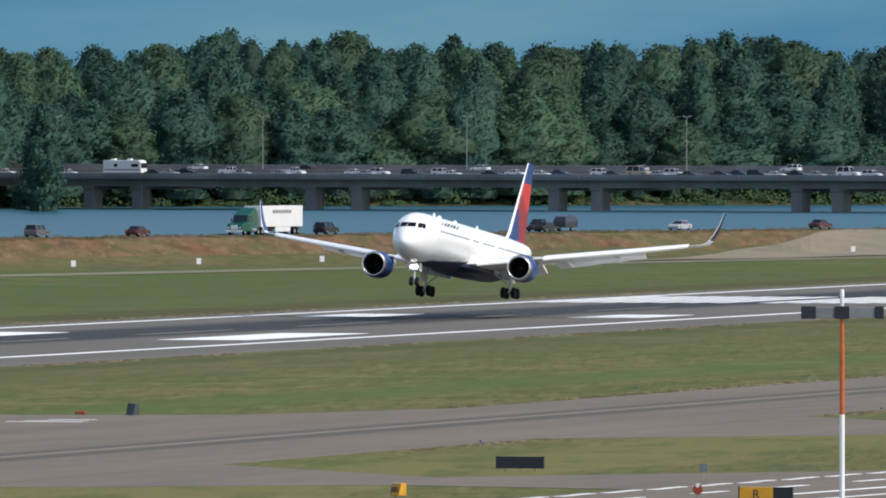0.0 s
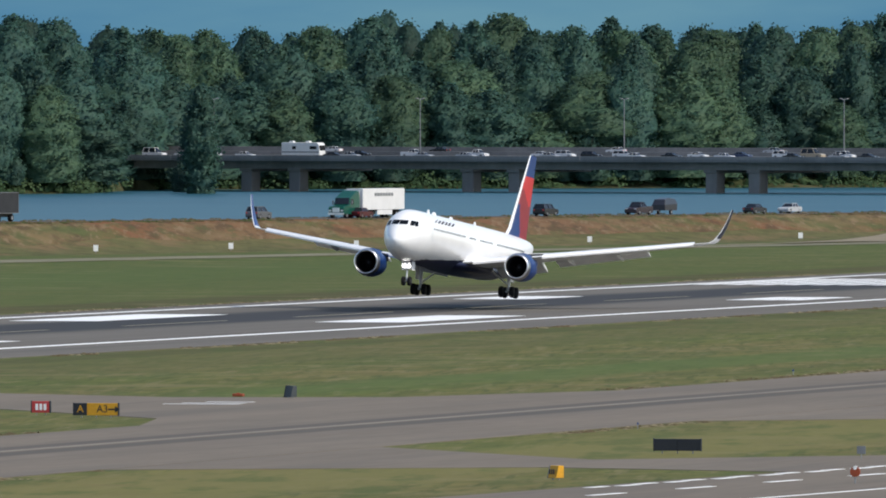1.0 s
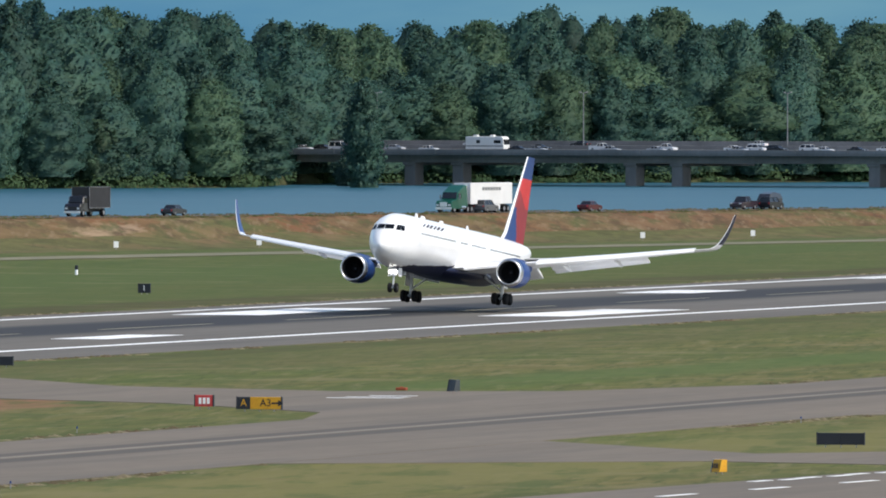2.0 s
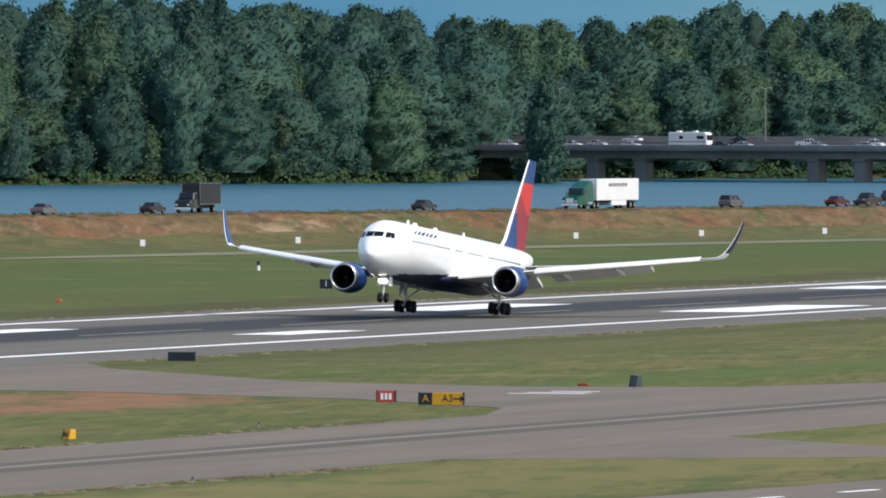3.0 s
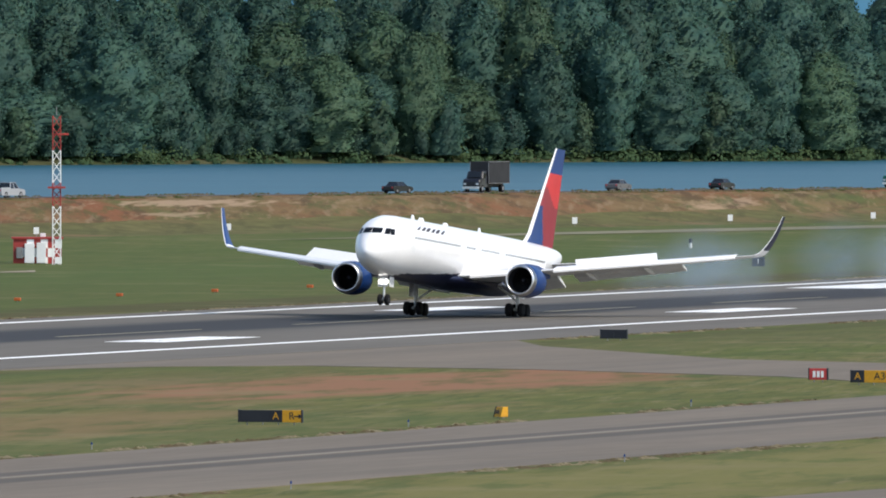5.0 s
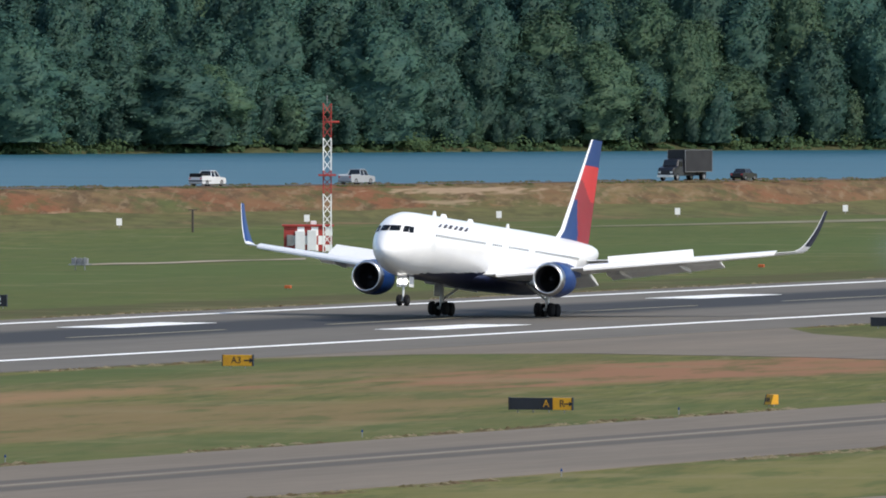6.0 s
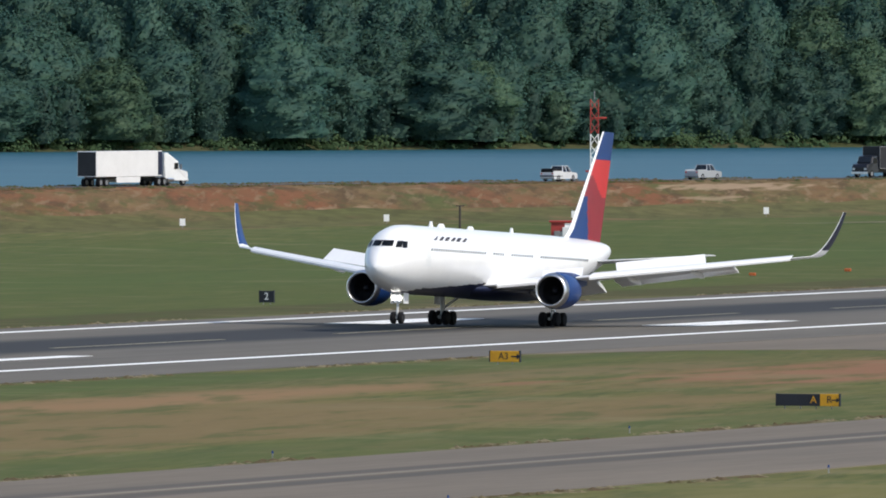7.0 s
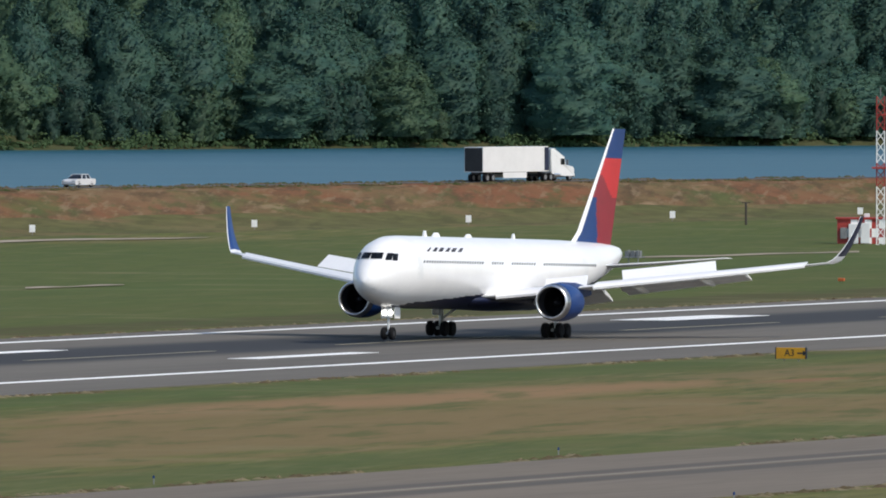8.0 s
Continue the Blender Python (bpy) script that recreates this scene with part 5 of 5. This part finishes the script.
def crown_data(rng, height, radius, base, pointed=.5, seg=30, rings=32, sprays=3300):
    """A full crown: a mass of foliage in rounded lumps, clothed all over in small leaf sprays."""
    seed = Vector((rng.uniform(0, 99), rng.uniform(0, 99), 0))
    tall = height - base

    def env(t, a):
        low = .78 + .22 * math.sin(min(t / .42, 1) * math.pi / 2)
        up = max(0, 1 - (max(0, t - .42) / .58) ** 2.0) ** (.5 + .45 * pointed)
        d = Vector((math.cos(a), math.sin(a), t * tall / radius * .8))
        return radius * low * up * (1 + .42 * noise.noise(d * 1.1 + seed) + .30 * noise.noise(d * 2.4 - seed))

    def outward(t, a):
        return Vector((math.cos(a), math.sin(a), .2 + 1.6 * max(0, t - .45))).normalized()

    def at(t, a):
        r = env(t, a)
        p = Vector((r * .9 * math.cos(a), r * .9 * math.sin(a), base + tall * t))
        q = p + seed
        lump = 2.3 * (.5 - noise.voronoi(q / 3.0)[0][0]) + .9 * (.5 - noise.voronoi(q / 1.4)[0][0])
        return p + outward(t, a) * lump * min(1, r / 2.0)
    V, N, F = [], [], []
    for i in range(rings):
        t = 1 - (1 - i / (rings - 1)) ** 1.1
        for j in range(seg):
            a = 2 * math.pi * (j + .5 * (i % 2)) / seg
            V.append(at(t, a) - outward(t, a) * .35)
            N.append((outward(t, a) + Vector((rng.gauss(0, .15), rng.gauss(0, .15), rng.gauss(0, .15)))).normalized())
    F = [[i * seg + j, i * seg + (j + 1) % seg, (i + 1) * seg + (j + 1) % seg, (i + 1) * seg + j] for i in range(rings - 1) for j in range(seg)]
    for i in range(sprays):
        t, a = rng.random() ** .85, rng.uniform(0, 2 * math.pi)
        out, p = outward(t, a), at(t, a)
        du, dv = at(t, a + .06) - p, at(min(1, t + .012), a) - p
        n = du.cross(dv)
        n = n.normalized() if n.length > 1e-6 else out
        p = p + out * min(1.3, rng.expovariate(3.0))
        w = (n * .7 + Vector((rng.gauss(0, .6), rng.gauss(0, .6), rng.gauss(.1, .6)))).normalized()
        e = w.orthogonal().normalized()
        e.rotate(Matrix.Rotation(rng.uniform(0, 6.28), 3, w))
        f = w.cross(e)
        s = rng.uniform(.2, .46)
        k0 = len(V)
        jn = (n * .75 + w * .35 + out * .2 + Vector((0, 0, .12))).normalized()
        for x, y in ((-1, -.5), (.3, -.8), (1, .4), (-.2, .9)):
            V.append(p + e * x * s + f * y * s), N.append(jn)
        F.append([k0, k0 + 1, k0 + 2, k0 + 3])
    return V, F, N


def crown_mesh(mat, *shape):
    return soft_mesh("crown", *crown_data(*shape), mat)


def trunk_mesh(rng, height):
    bm = tube((0, 0, -.5), (rng.uniform(-.6, .6), rng.uniform(-.6, .6), height * .55), .36, .22, 8)
    add_tube(bm, (0, 0, height * .5), (rng.uniform(-.8, .8), rng.uniform(-.8, .8), height * .8), .22, .05, 7)
    for k in range(7):
        a, z = rng.uniform(0, 6.28), height * rng.uniform(.2, .75)
        add_tube(bm, (0, 0, z), (3.4 * math.cos(a), 3.4 * math.sin(a), z + rng.uniform(2, 5)), .14, .04, 5)
    return mesh_of(bm, "trunk", BARK)


def canopy_top(az):
    """Height of the wood's roof along the shore."""
    u = 784 - (az - 14.6) * 500.19
    return 1.2 + float(np.interp(u, (-1500, -1260, -1220, -1180, -950, -900, -729, -520, -460, -330, -240, -150, 0, 345, 380, 420, 465, 540, 630, 700, 850, 1000, 1180, 1240, 1300, 1355, 1390, 1420, 1470, 1568),
                           (38, 36.5, 35, 37, 36.5, 38, 40, 40.5, 38, 37, 38, 35.5, 34.5, 35, 38.5, 39.5, 36.5, 36, 38, 36, 36.5, 35.5, 37, 39, 40, 39, 36.5, 37.5, 35, 34)))


def build_forest():
    rng = random.Random(5)
    kinds = []
    for i in range(10):
        hgt = rng.uniform(29, 33)
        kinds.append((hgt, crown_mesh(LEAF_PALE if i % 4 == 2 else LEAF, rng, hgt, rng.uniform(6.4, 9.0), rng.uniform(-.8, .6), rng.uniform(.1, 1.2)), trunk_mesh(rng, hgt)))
    kinds.append((26.0, crown_mesh(LEAF, rng, 26.0, 4.0, -.5, .5), trunk_mesh(rng, 24.0)))
    for i in range(4):
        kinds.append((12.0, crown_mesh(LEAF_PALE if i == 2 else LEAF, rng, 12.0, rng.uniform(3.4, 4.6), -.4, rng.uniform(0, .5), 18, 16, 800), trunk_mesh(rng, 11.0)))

    def plant(az, r, k, wide, top, turn, z, label):
        """A tree of that kind whose crown reaches up to a height."""
        hgt, cm, tm = kinds[k]
        p = polar(az, r, z)
        t = thing("tree", label, "tree", pose(p.x, p.y, p.z, 0, 0, turn) @ Matrix.Diagonal((wide, wide, (top - z) / hgt, 1)), "riverside woods")
        for nm, me in (("trunk", tm), ("crown", cm)):
            o = new(nm, me)
            o.parent = t
    row = 0
    # rows from the shore backwards
    for off, step, low, high in ((8, .155, .40, .74), (25, .175, .66, .90), (44, .18, .84, .98), (66, .19, .93, 1.01)):
        az = 12.55 + .03 * row
        while az < 22.9:
            open_bank = off == 8 and noise.noise((az * 2.1, 3.3, 0)) > .28
            r = shore_range(az) + off + rng.uniform(-6, 7) + (16 if open_bank else 0)
            # pale kinds come more often below 16.2 degrees: haze painted by leaf colour
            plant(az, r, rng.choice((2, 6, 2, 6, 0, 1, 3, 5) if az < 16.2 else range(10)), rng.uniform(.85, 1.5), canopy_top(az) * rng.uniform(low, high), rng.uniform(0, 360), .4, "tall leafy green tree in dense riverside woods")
            az += step * rng.uniform(.7, 1.3)
        row += 1
    # young growth at the water's edge, in uneven groups
    az = 12.6
    while az < 22.9:
        if noise.noise((az * 2.6, 9, 0)) > -.4:
            h = rng.uniform(4, 13)
            plant(az, shore_range(az) + rng.uniform(1, 8), 11 + rng.randrange(4), h / 12 * rng.uniform(.8, 1.3), h, rng.uniform(0, 360), .2, "young leafy tree at the edge of the river")
        az += rng.uniform(.03, .14)
    # the lone trees before the bridge end
    plant(ray_az(77), 3630, 10, 1.0, 21.8, 40, -1.5, "slender leafy tree standing before the bridge end")
    plant(ray_az(2), 3775, 5, .62, 19.6, 10, .5, "leafy tree standing behind the bridge end")
    plant(ray_az(45), 3640, 12, .7, 4.6, 80, -1.5, "young leafy tree at the bridge end")
    # the depth of the wood behind the counted trees
    V, F, N = [], [], []
    shapes = [crown_data(rng, 30, rng.uniform(7.0, 9.0), -.5, rng.uniform(0, .6), 18, 20, 700) for _ in range(4)]
    for off in (84, 98):
        az = 12.5
        while az < 22.9:
            v, f, n = shapes[rng.randrange(4)]
            m = Matrix.Translation(polar(az, shore_range(az) + off, 1.0)) @ Matrix.Rotation(rng.uniform(0, 6.28), 4, "Z") @ Matrix.Diagonal((1, 1, (canopy_top(az) * rng.uniform(.93, 1.0) - 1) / 30, 1))
            k0, m3 = len(V), m.to_3x3()
            V += [m @ p for p in v]
            N += [(m3 @ p).normalized() for p in n]
            F += [[k0 + i for i in q] for q in f]
            az += rng.uniform(.11, .19)
    tagged(new("far_wood", soft_mesh("far_wood", V, F, N, LEAF)), "dense green wood behind the riverside trees", "wood", kind="stuff")
    # bushes along the bank
    bm = bmesh.new()
    az = 12.5
    while az < 23:
        o = rng.uniform(-1.5, 9)
        r = shore_range(az) + o
        c = polar(az, r, -1.9 + .2 * max(0, o))
        s = rng.uniform(.6, 1.6) if rng.random() < .6 else rng.uniform(1.6, 4.5)
        for k in range(int(40 + 25 * s)):
            n = Vector((rng.gauss(0, 1), rng.gauss(0, 1), abs(rng.gauss(0, 1)))).normalized()
            p = c + Vector((n.x * s * 1.3, n.y * s * 1.3, n.z * s * .9)) * rng.uniform(.55, 1.05)
            e = n.orthogonal().normalized()
            e.rotate(Matrix.Rotation(rng.uniform(0, 6.28), 3, n))
            f = n.cross(e)
            q = rng.uniform(.2, .45)
            bm.faces.new([bm.verts.new(p + e * x * q + f * y * q) for x, y in ((-1, -.6), (.4, -.8), (1, .5), (-.3, .9))])
        az += rng.uniform(.004, .03)
    tagged(part("bushes", bm, BUSH), "low light green bushes along the river bank", "bushes", kind="stuff")


build_forest()


# ---- grass tufts ----
def tufts(name, spots, mats, label, rng, high=(.12, .4)):
    """Ragged little heaps of blades at the places given: (x, y, z)."""
    V, F, M = [], [], []
    for x, y, z in spots:
        mi = rng.randrange(len(mats))
        for k in range(3):
            w, h = rng.uniform(.2, .7), rng.uniform(*high)
            cx, cy, k0 = x + rng.uniform(-.6, .6), y + rng.uniform(-.5, .5), len(V)
            for i in range(5):
                a = 2 * math.pi * (i + rng.uniform(-.3, .3)) / 5
                V.append((cx + w * math.cos(a), cy + w * math.sin(a), z - .03))
            V.append((cx + rng.uniform(-.15, .15), cy + rng.uniform(-.15, .15), z + h))
            for i in range(5):
                F.append([k0 + i, k0 + (i + 1) % 5, k0 + 5]), M.append(mi)
    me = bpy.data.meshes.new(name)
    me.from_pydata(V, [], F)
    for m in mats:
        me.materials.append(m)
    me.polygons.foreach_set("material_index", M)
    tagged(new(name, me), label, "grass", kind="stuff")


STRAW = leafy(material("bleached_straw", (0.36, 0.30, 0.19), 0.9, 0, (0.26, 0.22, 0.12), 0.5), 0.5)


def build_tufts():
    rng = random.Random(11)
    edge = []
    for y, side in ((309.0, 1), (275.4, -1), (394.0, -1), (467.0, 1)):
        x = 740.0
        while x < 1900:
            if noise.noise((x * .03, y, 0)) > -.1 and not (y == 309.0 and 1058 < x < 1192) and not (y == 394.0 and 1110 < x < 1242) and not (y == 275.4 and (938 < x < 1005 or 1083 < x < 1167)):
                edge.append((x, y + side * rng.uniform(0, 1.2), 0.0))
            x += rng.uniform(.3, 2.6)
    tufts("grass_tufts", edge, [STRAW, TUFT_DRY], "bleached ragged grass along the pavement edges", rng, (.04, .16))
    crest = []
    az = 11.5
    while az < 23.5:
        o = rng.choice((-8, 8)) + rng.uniform(-1.5, .8)
        if noise.noise((az * 9, o * .1, 4)) > -.15:
            p = polar(az, road_range(az) + o, land_height(az, o))
            crest.append(tuple(p))
        az += rng.uniform(.002, .007)
    tufts("tall_grass", crest, [TUFT_DRY, TUFT_GREEN, TUFT_DRY], "tall dry grass along the levee", rng, (.08, .28))


build_tufts()


# ---- tyre smoke ----
SMOKE_MAT = bpy.data.materials.new("thin_smoke")
SMOKE_MAT.use_nodes = True
sn, sl_ = SMOKE_MAT.node_tree.nodes, SMOKE_MAT.node_tree.links
st, sd, sm = sn.new("ShaderNodeBsdfTransparent"), sn.new("ShaderNodeBsdfTranslucent"), sn.new("ShaderNodeMixShader")
sdd, smm = sn.new("ShaderNodeBsdfDiffuse"), sn.new("ShaderNodeMixShader")
sd.inputs[0].default_value = sdd.inputs[0].default_value = (.58, .68, .76, 1)
sc_, sg, sno, smu = sn.new("ShaderNodeTexCoord"), sn.new("ShaderNodeVectorMath"), sn.new("ShaderNodeTexNoise"), sn.new("ShaderNodeMath")
sg.operation = "LENGTH"
sl_.new(sc_.outputs["Object"], sg.inputs[0])
sr = sn.new("ShaderNodeMapRange")
sr.interpolation_type = "SMOOTHERSTEP"
sr.inputs[1].default_value, sr.inputs[2].default_value, sr.inputs[3].default_value, sr.inputs[4].default_value = 1.0, .0, 0, .62
sl_.new(sg.outputs["Value"], sr.inputs[0])
sno.inputs["Scale"].default_value, sno.inputs["Detail"].default_value = 1.1, 2
sl_.new(sc_.outputs["Object"], sno.inputs["Vector"])
smu.operation = "MULTIPLY"
sl_.new(sr.outputs[0], smu.inputs[0]), sl_.new(sno.outputs[0], smu.inputs[1])
smm.inputs[0].default_value = .5
sl_.new(sdd.outputs[0], smm.inputs[1]), sl_.new(sd.outputs[0], smm.inputs[2])
sl_.new(smu.outputs[0], sm.inputs[0]), sl_.new(st.outputs[0], sm.inputs[1]), sl_.new(smm.outputs[0], sm.inputs[2])
sl_.new(sm.outputs[0], sn["Material Output"].inputs[0])
SMOKE = []


def puff(x, y, born, wisps, seed):
    """A low cloud of thin bowed veils that wells up where the tyres touch, then drifts."""
    rng = random.Random(seed)
    t = thing("tyre_smoke", "thin bluish-white puff of tyre smoke over the runway", "smoke")
    bm = bmesh.new()
    n = 10
    g = [[bm.verts.new((.25 * (1 - (a * a + b * b)), a, b)) for a in np.linspace(-1, 1, n)] for b in np.linspace(-1, 1, n)]
    for p, q in zip(g, g[1:]):
        for i in range(n - 1):
            bm.faces.new((p[i], p[i + 1], q[i + 1], q[i]))
    me = mesh_of(bm, "smoke_veil", SMOKE_MAT, True)
    for i in range(wisps):
        o = new("smoke_veil", me)
        o.parent = t
        w, h = rng.uniform(4.0, 6.5), rng.uniform(3.2, 4.6)
        o.matrix_basis = pose(rng.uniform(-16, 16), rng.uniform(-4, 4), h * .75 + rng.uniform(0, 1.2), rng.uniform(-12, 12), 0, rng.uniform(0, 30)) @ Matrix.Diagonal((1, w, h, 1))
    rows = [(0, pose(x - 4, y, -8)), (born - .15, pose(x - 4, y, -8)), (born + .2, pose(x - 2, y, -1.2)), (born + .6, pose(x, y, .2)), (8.0, pose(x + 3, y + 2, 1.2))]
    SMOKE.append((t, rows))


puff(1464, 428, 3.35, 6, 1)
puff(1406, 428, 4.0, 5, 3)


# ---- what moves ----
def motions():
    rows = [(0.0, 1675.9, 2.2, 4.5, 1.4), (0.5, 1642.7, 1.72, 4.2, 1.8), (1.0, 1609.7, 1.28, 4.2, 1.7), (1.7, 1564.0, .95, 4.2, 1.6), (2.5, 1511.5, .6, 4.15, 1.4),
            (3.0, 1478.7, .36, 4.1, 1.2), (3.5, 1446.2, .18, 3.9, .9), (4.0, 1413.9, .08, 3.85, .8), (4.5, 1381.5, .06, 3.95, .8), (5.2, 1335.2, .06, 4.0, .6),
            (6.0, 1282.2, .06, 3.75, .5), (6.5, 1249.2, .06, 2.85, .5), (7.0, 1216.4, .06, 2.1, .6), (7.5, 1183.9, .06, 1.7, .6), (8.0, 1151.8, .06, 1.25, .6)]
    # the last of the crab angle comes off after the touchdown
    drift = lambda t: float(np.interp(t, (0, 1, 2.5, 4.5, 6, 8), (433.85, 433.8, 433.75, 433.6, 433.6, 433.55)))
    crab = lambda t: float(np.interp(t, (0, 1, 2.5, 4.5, 6, 8), (.3, .25, 0, -.22, -.4, -.35)))
    walk(airliner, [(t, pose(x, drift(t), z, b, p, crab(t))) for t, x, z, p, b in rows])
    # the wings bend up while they carry the weight
    for side, w in WINGS:
        root = pose(0, side * 2.5, 3.1)
        walk(w, [(t, root @ pose(0, 0, 0, side * a) @ root.inverted()) for t, a in ((0, 2.3), (1.0, 2.2), (2.5, 1.4), (3.5, .8), (4.6, .45), (8.0, .55))])
    for ob, keys in MOVING:
        walk(ob, keys)
    for ob, keys in SMOKE:
        walk(ob, keys)
    for ob, m, sign in SPOILERS:
        walk(ob, [(t, m @ pose(0, 0, 0, sign * a, 0, 0)) for t, a in ((0, 0), (4.0, 0), (4.4, 28), (4.7, 42), (5.4, 45), (8.0, 45))])


motions()
